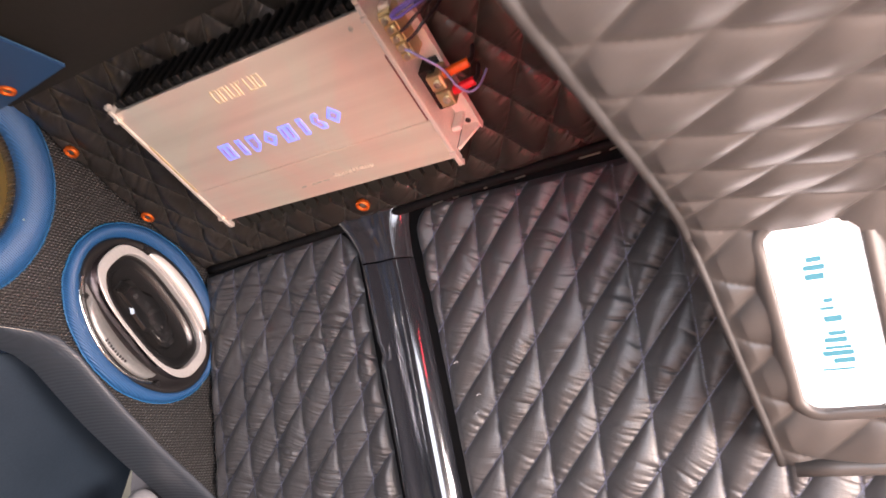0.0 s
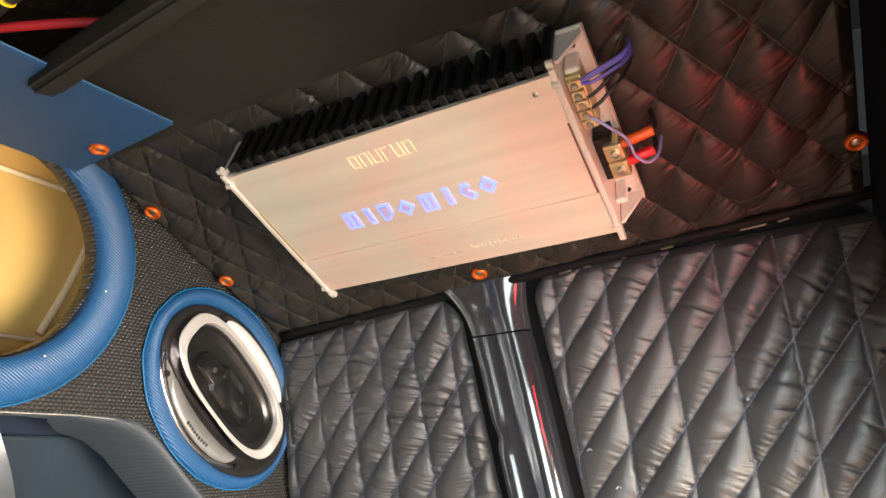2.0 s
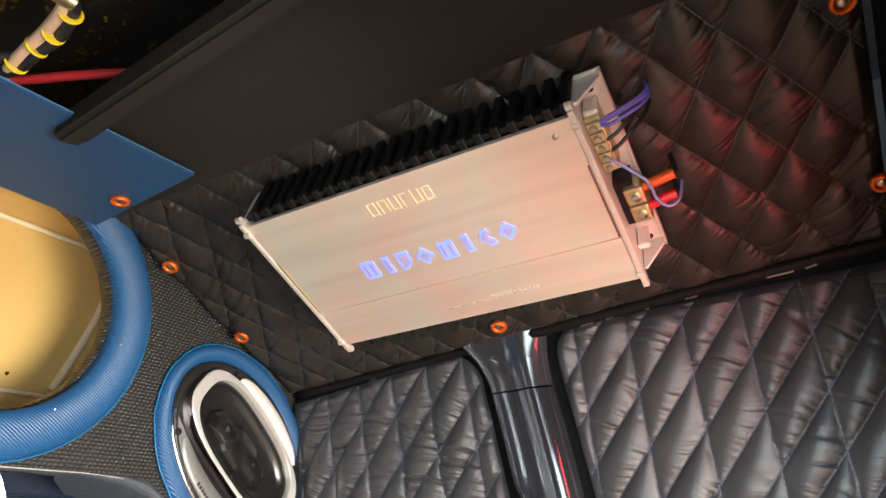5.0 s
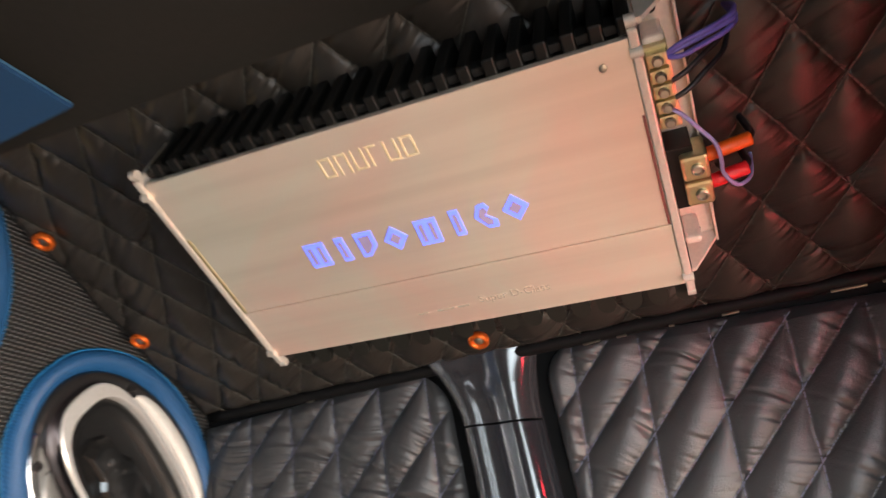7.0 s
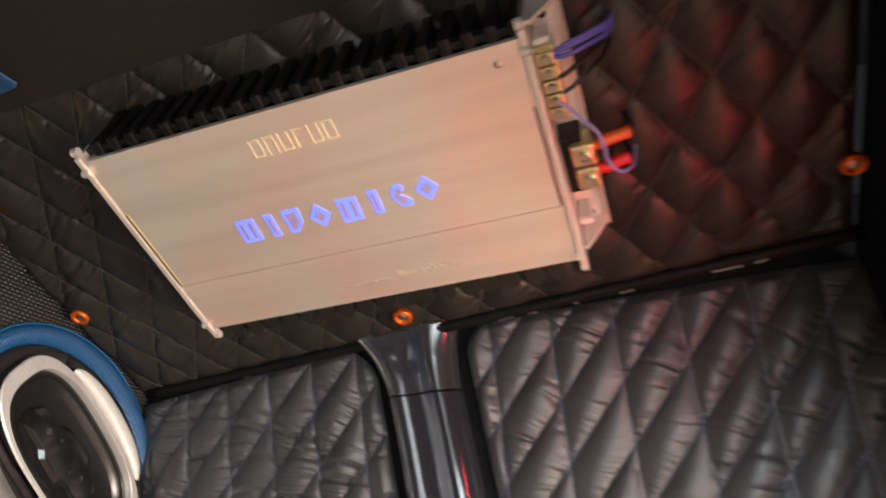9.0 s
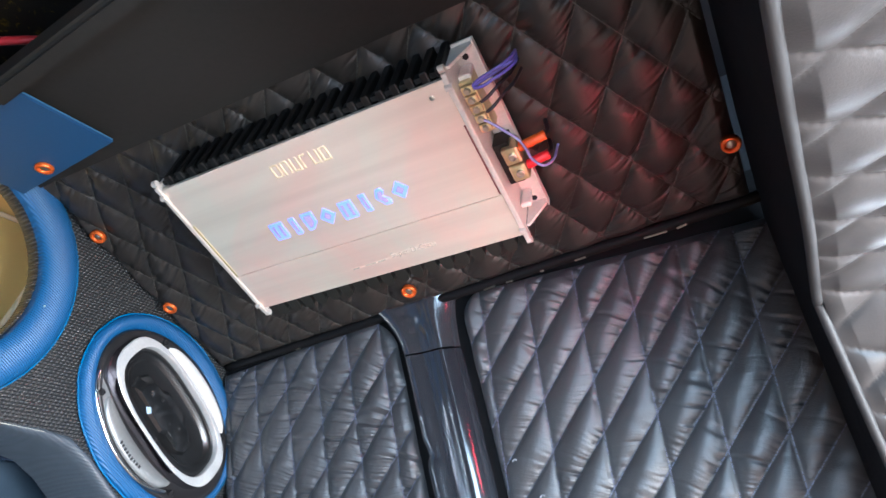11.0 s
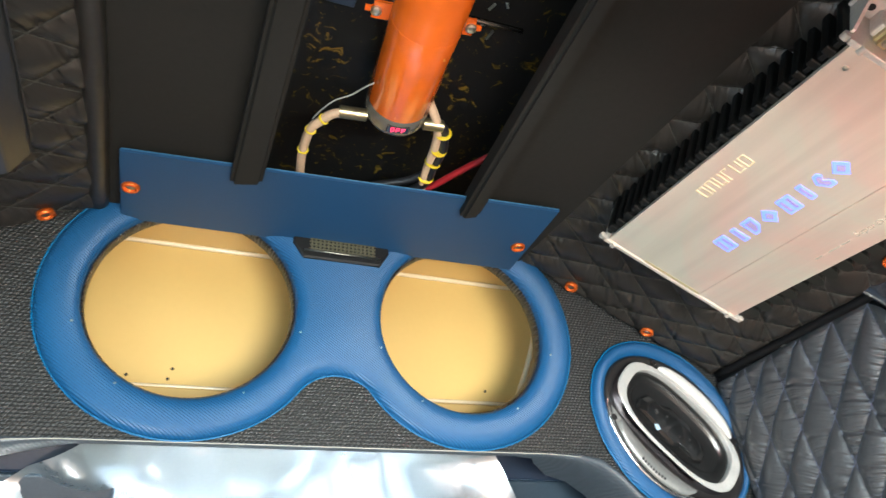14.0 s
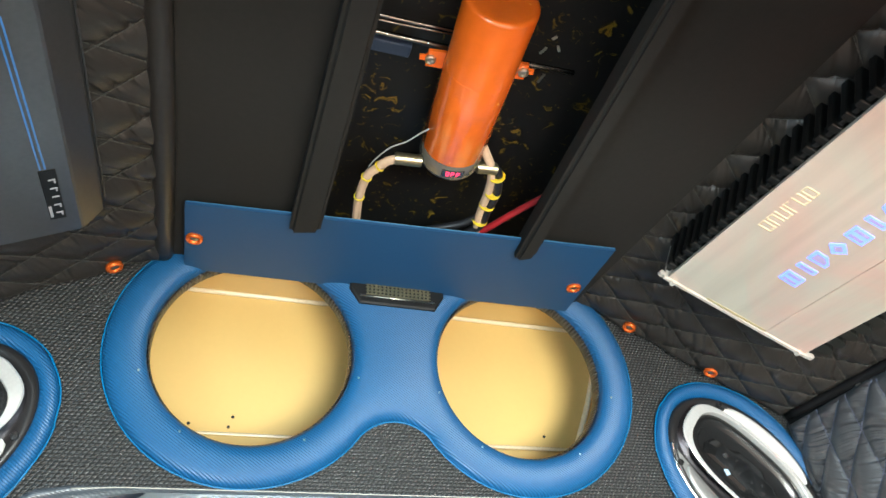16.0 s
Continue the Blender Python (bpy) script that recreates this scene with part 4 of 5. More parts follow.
S_POSE = frame_of((FRONT + 0.004, SPK[0], SPK[1]), (0, CA, SA), (0, -SA, CA))
oval_speaker(S_POSE, "oval speaker with chrome frame and glossy black cone beside quilted wall")
oval_speaker(frame_of((FRONT + 0.004, 2 * MID - SPK[0], SPK[1]), (0, -CA, SA), (0, -SA, -CA)), "oval speaker with chrome frame and glossy black cone in console")

# ---------------------------------------------------------------- orange washers


def washer(o, n):
    z = Vector(n).normalized()
    m = z.to_track_quat("Z", "Y").to_matrix().to_4x4()
    m.translation = o
    w = thing("cup_washer", "orange anodised cup washer with screw", "washer", m, group="orange washers")
    part("ring", lathe([(0.0122, -0.004), (0.0122, 0.001), (0.0108, 0.0034), (0.0082, 0.0034), (0.0065, 0.001), (0.0065, -0.003)], 28), grommet_mat, w, smooth=True)
    part("screw", lathe([(0.0064, -0.003), (0.0064, 0.0), (0.004, 0.0015), (0.001, 0.0018)], 16), steel_mat, w, "zinc screw head", smooth=True)
    return w


for o in ((-1.063, 0.708, 1.415), (-1.059, 0.860, 1.340), (-0.640, 0.951, 1.296), (-0.142, 0.866, 1.335), (-0.153, 0.668, 1.433)):
    washer(Vector(o) + SLOPE_N * 0.0105, SLOPE_N)
washer(Vector((-1.062, 2 * MID - 0.702, 1.417)) + Vector((0, 0.4328, -0.9015)) * 0.009, (0, 0.4328, -0.9015))
washer((-0.992, 0.558, 1.431), (0, 0, -1))
washer((-0.990, -0.052, 1.431), (0, 0, -1))

# ---------------------------------------------------------------- silver amplifier
# local x along the cabin, y up the slope, z out of the panel; origin on the panel
AMP_X, AMP_D, AMP_L, AMP_W = -0.617, 0.076, 0.218, 0.130
amp_o = Vector((AMP_X, 0.7285, 1.3205)) - SLOPE_N * AMP_D
AMP_POSE = frame_of(amp_o, (1, 0, 0), -SLOPE_V)
amp = thing("amplifier", "silver brushed aluminium car amplifier with blue backlit marking, screwed to quilting", "amplifier", AMP_POSE)
part("body", boxed((-0.210, -0.112, 0.004), (0.205, 0.112, AMP_D - 0.006), 0.002), fin_mat, amp, "black aluminium chassis")
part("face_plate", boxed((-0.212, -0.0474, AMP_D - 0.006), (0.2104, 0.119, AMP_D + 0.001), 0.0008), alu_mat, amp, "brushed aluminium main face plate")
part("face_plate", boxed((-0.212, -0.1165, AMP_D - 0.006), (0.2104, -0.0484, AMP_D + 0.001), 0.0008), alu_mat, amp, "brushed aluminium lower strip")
for k in range(22):
    x = -0.2005 + k * 0.0193
    bm = boxed((x, 0.110, 0.006), (x + 0.0100, 0.1325, AMP_D - 0.005), 0.0018)
    part("fin", bm, fin_mat, amp)
for k in range(18):
    x = -0.203 + k * 0.0237
    bm = prism([(x, -0.108), (x + 0.0005, -0.138), (x + 0.004, -0.1445), (x + 0.009, -0.146), (x + 0.0145, -0.1435), (x + 0.018, -0.136), (x + 0.0185, -0.108)], 0.006, AMP_D - 0.008)
    part("fin", bm, lit_fin_mat, amp)
part("fin_rail", boxed((-0.2115, 0.1192, AMP_D - 0.024), (0.2100, 0.1262, AMP_D - 0.0100), 0.001), rail_black_mat, amp, "black rail along the fins")
part("fin_rail", boxed((-0.2115, -0.1250, AMP_D - 0.024), (0.2100, -0.1167, AMP_D - 0.0090), 0.001), rail_black_mat, amp, "black rail along the fins")


def end_plate(x0, x1, name):
    """A cast end plate with lobed corners."""
    bm = box(bmesh.new(), (x0, -0.125, 0.010), (x1, 0.125, AMP_D + 0.003), 0.0015)
    for y in (-0.129, 0.129):
        bmesh.ops.create_cone(bm, cap_ends=True, segments=16, radius1=0.0046, radius2=0.0046, depth=abs(x1 - x0), matrix=Matrix.Translation(((x0 + x1) / 2, y, AMP_D - 0.003)) @ pose(0, 0, 0, 0, 90, 0))
    for y in (-0.108, 0.108):
        bmesh.ops.create_cone(bm, cap_ends=True, segments=12, radius1=0.004, radius2=0.004, depth=abs(x1 - x0) + 0.002, matrix=Matrix.Translation(((x0 + x1) / 2, y, AMP_D + 0.002)) @ pose(0, 0, 0, 0, 90, 0))
    return part("end_plate", bm, alu_side_mat, amp, name)


end_plate(-0.219, -0.2125, "pale cast aluminium end plate")
end_plate(0.2105, 0.2175, "pale cast aluminium end plate at the terminals")
# mounting bracket past the terminals
bm = bmesh.new()
box(bm, (0.2176, -0.116, 0.018), (0.246, 0.131, 0.022), 0.001)
box(bm, (0.2440, -0.116, 0.0221), (0.2462, 0.131, 0.030), 0.0008)
# sloping gussets at both ends
for y in (-0.112, 0.124):
    ends = [[bm.verts.new((x, y + dy, z)) for x, z in ((0.2178, 0.0222), (0.2178, AMP_D - 0.008), (0.2215, AMP_D - 0.008), (0.2438, 0.032), (0.2438, 0.0222))] for dy in (0.0, 0.0035)]
    bm.faces.new(ends[0]), bm.faces.new(ends[1][::-1])
    for k in range(5):
        bm.faces.new((ends[0][k], ends[1][k], ends[1][(k + 1) % 5], ends[0][(k + 1) % 5]))
box(bm, (0.2178, -0.092, 0.022), (0.232, -0.084, AMP_D - 0.020), 0.003)
box(bm, (0.2178, 0.094, 0.022), (0.234, 0.104, AMP_D - 0.024), 0.003)
bracket = part("bracket", bm, bracket_mat, amp, "bent aluminium mounting bracket")
for y in (-0.103, 0.112):
    part("screw_hole", lathe([(0.004, 0.0221), (0.004, 0.0228), (0.001, 0.0229)], 14), hole_mat, bracket, m=Matrix.Translation((0.229, y, 0)))
signal = part("terminal_block", boxed((0.2178, 0.030, 0.030), (0.2345, 0.099, 0.058), 0.001), gold_mat, amp, "gold speaker terminal strip")
for k in range(5):
    y = 0.0394 + k * 0.0128
    bm = boxed((0.2190, y - 0.0052, 0.056), (0.2330, y + 0.0052, 0.0645), 0.001)
    c = part("clamp", bm, gold_mat, signal)
    part("screw", lathe([(0.0042, 0.0), (0.0042, 0.003), (0.003, 0.0045), (0.0008, 0.0046)], 12), steel_mat, signal, m=Matrix.Translation((0.226, y, 0.064)))
power = part("terminal_block", boxed((0.2178, -0.054, 0.022), (0.238, 0.006, 0.052), 0.001), fin_mat, amp, "power terminal block")
for y in (-0.0115, -0.0368):
    part("clamp", boxed((0.2265, y - 0.0118, 0.030), (0.2478, y + 0.0118, 0.060), 0.0028), gold_mat, power)
    part("screw", lathe([(0.0052, 0.0), (0.0052, 0.003), (0.0040, 0.0036), (0.0034, 0.0012), (0.0005, 0.001)], 14), steel_mat, power, m=Matrix.Translation((0.2385, y, 0.060)))
# narrow slots beside the end plates
part("slot", boxed((0.2078, -0.046, AMP_D + 0.0009), (0.2098, 0.058, AMP_D + 0.0018)), slot_mat, amp, "thin reddish slot")
part("slot", boxed((-0.2118, -0.047, AMP_D + 0.0009), (-0.2086, 0.054, AMP_D + 0.0022), 0.0005), gold_mat, amp, "thin yellowish slot")
part("rivet", lathe([(0.003, 0.0), (0.003, 0.001), (0.001, 0.0016)], 12), steel_mat, amp, m=Matrix.Translation((0.190, 0.103, AMP_D + 0.001)))

# etched marking: plain blocks
for k in range(6):
    x = -0.047 + 0.0148 * k
    z0, z1 = AMP_D + 0.0008, AMP_D + 0.0016
    bm = boxed((x, 0.0768, z0), (x + 0.0020, 0.0960, z1))
    if k != 3:
        box(bm, (x + 0.0092, 0.0768, z0), (x + 0.0112, 0.0960, z1))
    if k in (0, 1, 3, 5):
        box(bm, (x + 0.0021, 0.0940, z0), (x + 0.0091, 0.0960, z1))
    if k in (0, 2, 4, 5):
        box(bm, (x + 0.0021, 0.0768, z0), (x + 0.0091, 0.0788, z1))
    part("etched_block", bm, etched_mat, amp)
bm = bmesh.new()
for k, w in enumerate((0.010, 0.017, 0.012)):
    box(bm, (-0.036 + k * 0.0205, -0.0945 + 0.0003 * k, AMP_D + 0.0008), (-0.036 + k * 0.0205 + w, -0.0925 + 0.0003 * k, AMP_D + 0.0013))
part("fine_print", bm, faint_mat, amp)
words = bpy.data.curves.new("fine_print", "FONT")
words.body, words.size, words.extrude = "Super D-Class", 0.0118, 0.0003
words_ob = new("words", words)
bpy.context.view_layer.update()
me = bpy.data.meshes.new_from_object(words_ob.evaluated_get(bpy.context.evaluated_depsgraph_get()))
bpy.data.objects.remove(words_ob)
me.materials.clear()
me.materials.append(faint_mat)
ob = new("fine_print", me)
ob.parent, ob.matrix_basis = amp, Matrix.Translation((0.028, -0.0925, AMP_D + 0.0012))
# backlit marking: eight lit blocks with darker cores
BAR = [(-0.0042, -0.0135), (0.0042, -0.0135), (0.0042, 0.0135), (-0.0042, 0.0135)]
BLOCK = [(-0.0105, -0.0135), (0.0095, -0.0135), (0.0105, 0.0135), (-0.0095, 0.0135)]
FLAG = [(-0.0085, -0.0135), (-0.001, -0.0135), (0.0085, -0.004), (0.0095, 0.0135), (-0.0085, 0.0135)]
LOZENGE = [(0.0, -0.0135), (0.0115, 0.0), (0.0, 0.0135), (-0.0115, 0.0)]
CHEVRON = [(-0.009, 0.001), (0.000, -0.0125), (0.0085, -0.0125), (0.0095, -0.006), (0.001, 0.0015), (0.006, 0.0085), (0.003, 0.0135), (-0.004, 0.0125)]
for shape, cx, cy in ((BLOCK, -0.0965, 0.003), (BAR, -0.0695, 0.003), (FLAG, -0.0455, 0.003), (LOZENGE, -0.0172, 0.002), (BLOCK, 0.0140, 0.001), (BAR, 0.0420, 0.003), (CHEVRON, 0.0670, 0.003), (LOZENGE, 0.0945, 0.005)):
    blk = part("lit_block", prism(shape, 0.0008, 0.0020), letter_glow, amp, "blue backlit block", m=Matrix.Translation((cx, cy, AMP_D)))
    if shape is BLOCK:
        for sx in (-0.0048, 0.0048):
            part("core", prism([(sx - 0.0022, -0.0095), (sx + 0.0016, -0.0095), (sx + 0.0022, 0.0095), (sx - 0.0016, 0.0095)], 0.0019, 0.0026), letter_core, blk, "greyed violet core")
        continue
    g = 0.50 if shape in (BAR, LOZENGE) else 0.60
    core = [(x * (g if shape is not BAR else 0.42), y * (g if shape is LOZENGE else 0.70)) for x, y in shape]
    part("core", prism(core, 0.0019, 0.0026), letter_core, blk, "greyed violet core")

# cables at the terminals, in the amplifier's own directions


def on_amp(*pts):
    return [AMP_POSE @ Vector(p) for p in pts]


def cable(label, pts, r, mat, group=""):
    return tagged(part("cable", tubed(pts, r, 10), mat, smooth=True), label, "cable", group)


for label, y, end, mat in (("thick orange power cable clamped into the amplifier terminal", -0.009, 0.281, orange_cable_mat), ("thick red power cable clamped into the amplifier terminal", -0.036, 0.276, red_mat)):
    c = thing("power_cable", label, "cable", group="amplifier cables")
    part("sheath", tubed(on_amp((0.240, y, 0.047), (0.252, y + 0.001, 0.048), (end - 0.015, y + 0.002, 0.046), (end, y + 0.002, 0.042)), 0.0060, 12), mat, c, smooth=True)
    part("sleeve", tubed(on_amp((end - 0.002, y + 0.002, 0.042), (end + 0.002, y + 0.001, 0.034), (end + 0.001, y, 0.020), (end - 0.002, y, 0.0)), 0.0030, 10), black_cable_mat, c, "black cable sleeve", smooth=True)
cable("thin pale violet wire looped past the power cables", on_amp((0.226, 0.052, 0.066), (0.2338, 0.046, 0.067), (0.246, 0.025, 0.064), (0.2545, 0.008, 0.061), (0.2568, -0.010, 0.058), (0.2570, -0.024, 0.055), (0.2630, -0.038, 0.053), (0.270, -0.043, 0.050), (0.279, -0.044, 0.038), (0.284, -0.044, 0.004)), 0.0017, pale_wire_mat, "amplifier cables")
for dy, dz in ((0.0, 0.0), (0.0045, 0.003), (-0.004, 0.004)):
    cable("violet signal wire bent back at the speaker terminals", on_amp((0.230, 0.090, 0.060), (0.242, 0.0925 + dy, 0.059 + dz), (0.258, 0.094 + dy, 0.054 + dz), (0.272, 0.095 + dy, 0.048 + dz), (0.2805, 0.0955 + dy, 0.043), (0.2830, 0.094 + dy, 0.030), (0.2800, 0.090, 0.004)), 0.0019, purple_mat, "amplifier cables")
for y, e in ((0.0712, 0.078), (0.0570, 0.066)):
    cable("thin black speaker wire at the gold terminals", on_amp((0.230, y - 0.003, 0.058), (0.242, y, 0.056), (0.258, (y + e) / 2 + 0.002, 0.046), (0.272, e, 0.030), (0.280, e + 0.002, 0.004)), 0.0021, black_cable_mat, "amplifier cables")

# ---------------------------------------------------------------- graphite amplifier on the other side
# local x towards the rear is minus, y up the slope, z out of the panel
A2_POSE = frame_of(E_POSE @ Vector((0.640, -0.085, 0.0)), (-1, 0, 0), (0, 0.9015, 0.4328))
amp2 = thing("amplifier", "dark graphite brushed metal amplifier on the quilted panel", "amplifier", A2_POSE)
part("body", boxed((-0.215, -0.115, 0.004), (0.214, 0.086, 0.050), 0.002), fin_mat, amp2)
bm = bmesh.new()
rows = []
for x, d in ((-0.217, 0.0), (0.216, 0.0), (0.219, 0.0025)):
    rows.append([bm.verts.new((x, y, z - d)) for y, z in ((-0.118, 0.046), (-0.116, 0.062), (-0.112, 0.064), (0.066, 0.064), (0.069, 0.063), (0.094, 0.044), (0.097, 0.040), (0.098, 0.014))])
for a, b in zip(rows, rows[1:]):
    for k in range(len(a) - 1):
        bm.faces.new((a[k], a[k + 1], b[k + 1], b[k]))
bm.faces.new(rows[-1]), bm.faces.new(rows[0][::-1])
part("face_plate", bm, amp2_mat, amp2, "brushed graphite face plate with a sloping side")
part("side_strip", boxed((-0.217, 0.0985, 0.010), (0.214, 0.1008, 0.030), 0.001), amp2_mat, amp2, "thin edge strip")
for y in (0.0395, 0.0440):
    part("inlay", prism([(-0.10, y - 0.0030), (0.095, y), (0.095, y + 0.0016), (-0.10, y - 0.0014)], 0.0638, 0.0652), inlay_mat, amp2, "narrow blue inlay line")
part("marking_plate", boxed((0.098, 0.0375, 0.0638), (0.186, 0.0535, 0.0650), 0.001), fin_mat, amp2, "small dark marking plate")
for k in range(5):
    bm = boxed((0.113 + k * 0.0148, 0.0445, 0.0650), (0.1150 + k * 0.0148, 0.0515, 0.0656))
    if k != 2:
        box(bm, (0.1151 + k * 0.0148, 0.0495, 0.0650), (0.1195 + k * 0.0148, 0.0513, 0.0656))
    part("marking_block", bm, print_mat, amp2)
part("marking_block", boxed((0.160, 0.0385, 0.0650), (0.180, 0.0415, 0.0656)), print_mat, amp2)

# ---------------------------------------------------------------- orange capacitor in the recess
near, far = Vector((-0.522, 0.241, 1.486)), Vector((-0.756, 0.264, 1.486))
ax = (far - near).normalized()
C_POSE = frame_of(near, Vector((0, 0, -1)).cross(ax), (0, 0, -1))
L = (far - near).length
cap = thing("capacitor", "orange cylindrical car audio capacitor with chrome end and red digital display", "capacitor", C_POSE)
part("can", lathe([(0.001, 0.0015), (0.030, 0.0012), (0.0365, 0.000), (0.0405, 0.001), (0.042, 0.005), (0.042, L - 0.004), (0.0405, L - 0.001), (0.039, L)], 48), orange_mat, cap, "orange enamelled can", smooth=True)
part("collar", lathe([(0.0395, L - 0.003), (0.0412, L), (0.0425, L + 0.004), (0.0425, L + 0.019), (0.0412, L + 0.025), (0.037, L + 0.029), (0.024, L + 0.031), (0.006, L + 0.032)], 48), smoke_mat, cap, "smoked clear end collar", smooth=True)
win = part("display", boxed((-0.015, 0.0385, L + 0.004), (0.015, 0.0428, L + 0.017), 0.001), emblem_mat, cap, "dark display window")
# digits "OFF" in seven-segment strokes
for k, ch in enumerate(("abcdef", "aefg", "aefg")):
    bm = bmesh.new()
    ox, oz = (-0.0095 + 0.0070 * k), L + 0.0065
    w, h, t = 0.0045, 0.0078, 0.0010
    seg = {"a": ((0, h - t), (w, h)), "b": ((w - t, h / 2), (w, h)), "c": ((w - t, 0), (w, h / 2)), "d": ((0, 0), (w, t)), "e": ((0, 0), (t, h / 2)), "f": ((0, h / 2), (t, h)), "g": ((0, h / 2 - t / 2), (w, h / 2 + t / 2))}
    for s in ch:
        (xa, za), (xb, zb) = seg[s]
        box(bm, (ox + xa, 0.0427, oz + h - zb), (ox + xb, 0.0433, oz + h - za))
    part("digit", bm, red_glow, win, "lit red digit")
strap = part("clamp_strap", lathe([(0.0420, 0.095), (0.0423, 0.0951), (0.0423, 0.1149), (0.0420, 0.115)], 72), orange_mat, cap, "orange clamp strap", smooth=False)
for s in (-1, 1):
    bm = boxed((0.038 if s > 0 else -0.070, -0.016, 0.093), (0.070 if s > 0 else -0.038, -0.012, 0.117))
    bmesh.ops.bevel(bm, geom=[e for e in bm.edges if abs(e.verts[0].co.y - e.verts[1].co.y) > 0.001 and abs(e.verts[0].co.x) > 0.06], offset=0.009, segments=5, affect="EDGES")
    tab = part("tab", bm, orange_mat, strap)
    part("screw", lathe([(0.0065, 0), (0.0065, 0.003), (0.0045, 0.0042), (0.003, 0.0022), (0.0008, 0.002)], 16), steel_mat, strap, "zinc screw", m=Matrix.Translation((s * 0.057, -0.0122, 0.105)) @ pose(0, 0, 0, -90, 0, 0))
for s in (-1, 1):
    bm = bmesh.new()
    bmesh.ops.create_cone(bm, cap_ends=True, segments=24, radius1=0.0085, radius2=0.0085, depth=0.036 if s < 0 else 0.028, matrix=Matrix.Translation((-0.057 if s < 0 else 0.052, 0.016, L + 0.022)) @ pose(0, 0, 0, 0, 90, 0))
    bmesh.ops.bevel(bm, geom=[e for e in bm.edges if len(e.link_faces) == 2 and abs(e.calc_face_angle()) > 1.0], offset=0.001, segments=2, affect="EDGES")
    part("terminal", bm, brass_mat, cap, "brass-toned terminal barrel", smooth=False)


def on_cap(*pts):
    return [C_POSE @ Vector(p) for p in pts]


def tied_cable(label, pts, ties, extra=None):
    c = thing("cable", label, "cable", group="capacitor cables")
    part("sheath", tubed(pts, 0.0062, 12), beige_mat, c, "beige cable sheath", smooth=True)
    if extra:
        part("sleeve", tubed(extra, 0.0068, 12), black_cable_mat, c, "black cable beside it", smooth=True)
    for o, n in ties:
        z = Vector(n).normalized()
        m = z.to_track_quat("Z", "Y").to_matrix().to_4x4()
        m.translation = o
        part("cable_tie", lathe([(0.0070 + (0.004 if extra else 0), -0.0009), (0.0079 + (0.004 if extra else 0), -0.0009), (0.0079 + (0.004 if extra else 0), 0.0009), (0.0070 + (0.004 if extra else 0), 0.0009), (0.0070 + (0.004 if extra else 0), -0.0009)], 20), yellow_mat, c, smooth=True, m=m)
    return c


lt = on_cap((-0.074, 0.016, L + 0.022))[0]
rt = on_cap((0.064, 0.016, L + 0.022))[0]
left, right = (lt, rt) if lt.y < rt.y else (rt, lt)
tied_cable("beige cable with yellow ties from the capacitor", [left + Vector((0.001, 0.008, 0)), left + Vector((-0.008, -0.008, 0)), left + Vector((-0.025, -0.018, 0)), (-0.830, 0.164, 1.468), (-0.877, 0.163, 1.466), (-0.925, 0.169, 1.460), (-0.99, 0.178, 1.456)],
           [(left + Vector((-0.022, -0.0165, 0)), (-1, -0.6, 0)), ((-0.832, 0.164, 1.468), (-1, -0.1, 0)), ((-0.876, 0.163, 1.466), (-1, 0.1, 0))])
tied_cable("beige and black cables with yellow ties from the capacitor", [(-0.728, 0.288, 1.492), (-0.748, 0.306, 1.478), (-0.775, 0.326, 1.470), (-0.812, 0.337, 1.469), (-0.858, 0.343, 1.466), (-0.887, 0.347, 1.462), (-0.945, 0.360, 1.457)],
           [((-0.786, 0.338, 1.470), (-1, 0.3, 0)), ((-0.820, 0.345, 1.468), (-1, 0.1, 0.2)), ((-0.850, 0.347, 1.466), (-1, 0.0, -0.2)), ((-0.884, 0.349, 1.463), (-1, 0.1, 0))],
           [right + Vector((0.0, -0.008, 0)), right + Vector((-0.004, 0.004, 0)), right + Vector((-0.020, 0.012, 0)), (-0.822, 0.351, 1.468), (-0.855, 0.351, 1.465), (-0.895, 0.352, 1.461), (-0.93, 0.330, 1.457)])
cable("thin white wire at the capacitor end", [(-0.722, 0.222, 1.475), (-0.735, 0.211, 1.474), (-0.754, 0.199, 1.474), (-0.772, 0.182, 1.475), (-0.800, 0.170, 1.477), (-0.820, 0.164, 1.477)], 0.0010, white_wire_mat)
cable("red power cable lying in the ceiling recess", [(-0.945, 0.335, 1.460), (-0.910, 0.368, 1.466), (-0.865, 0.395, 1.470), (-0.818, 0.424, 1.472), (-0.76, 0.470, 1.474)], 0.0052, dull_red_mat)
cable("dark cable lying in the ceiling recess", [(-0.97, 0.215, 1.459), (-0.93, 0.275, 1.462), (-0.905, 0.322, 1.464), (-0.88, 0.346, 1.466)], 0.006, black_cable_mat)

# ---------------------------------------------------------------- lower headlining behind
EDGE = -0.115
SIDE = [(0.20, 1.122), (0.45, 1.106), (0.60, 1.096), (0.70, 1.089), (0.738, 1.080), (0.7625, 1.060), (0.90, 0.866)]
full = [(2 * MID - y, z) for y, z in SIDE[3::-1]] + SIDE


def edge_x(y, z):
    """The edge bows forward towards the middle of the roof and back down the sides."""
    return EDGE + 0.16 * np.maximum(0.0, 1.08 - z) - 0.10 * np.maximum(0.0, 0.72 - MID - np.abs(y - MID)) ** 2


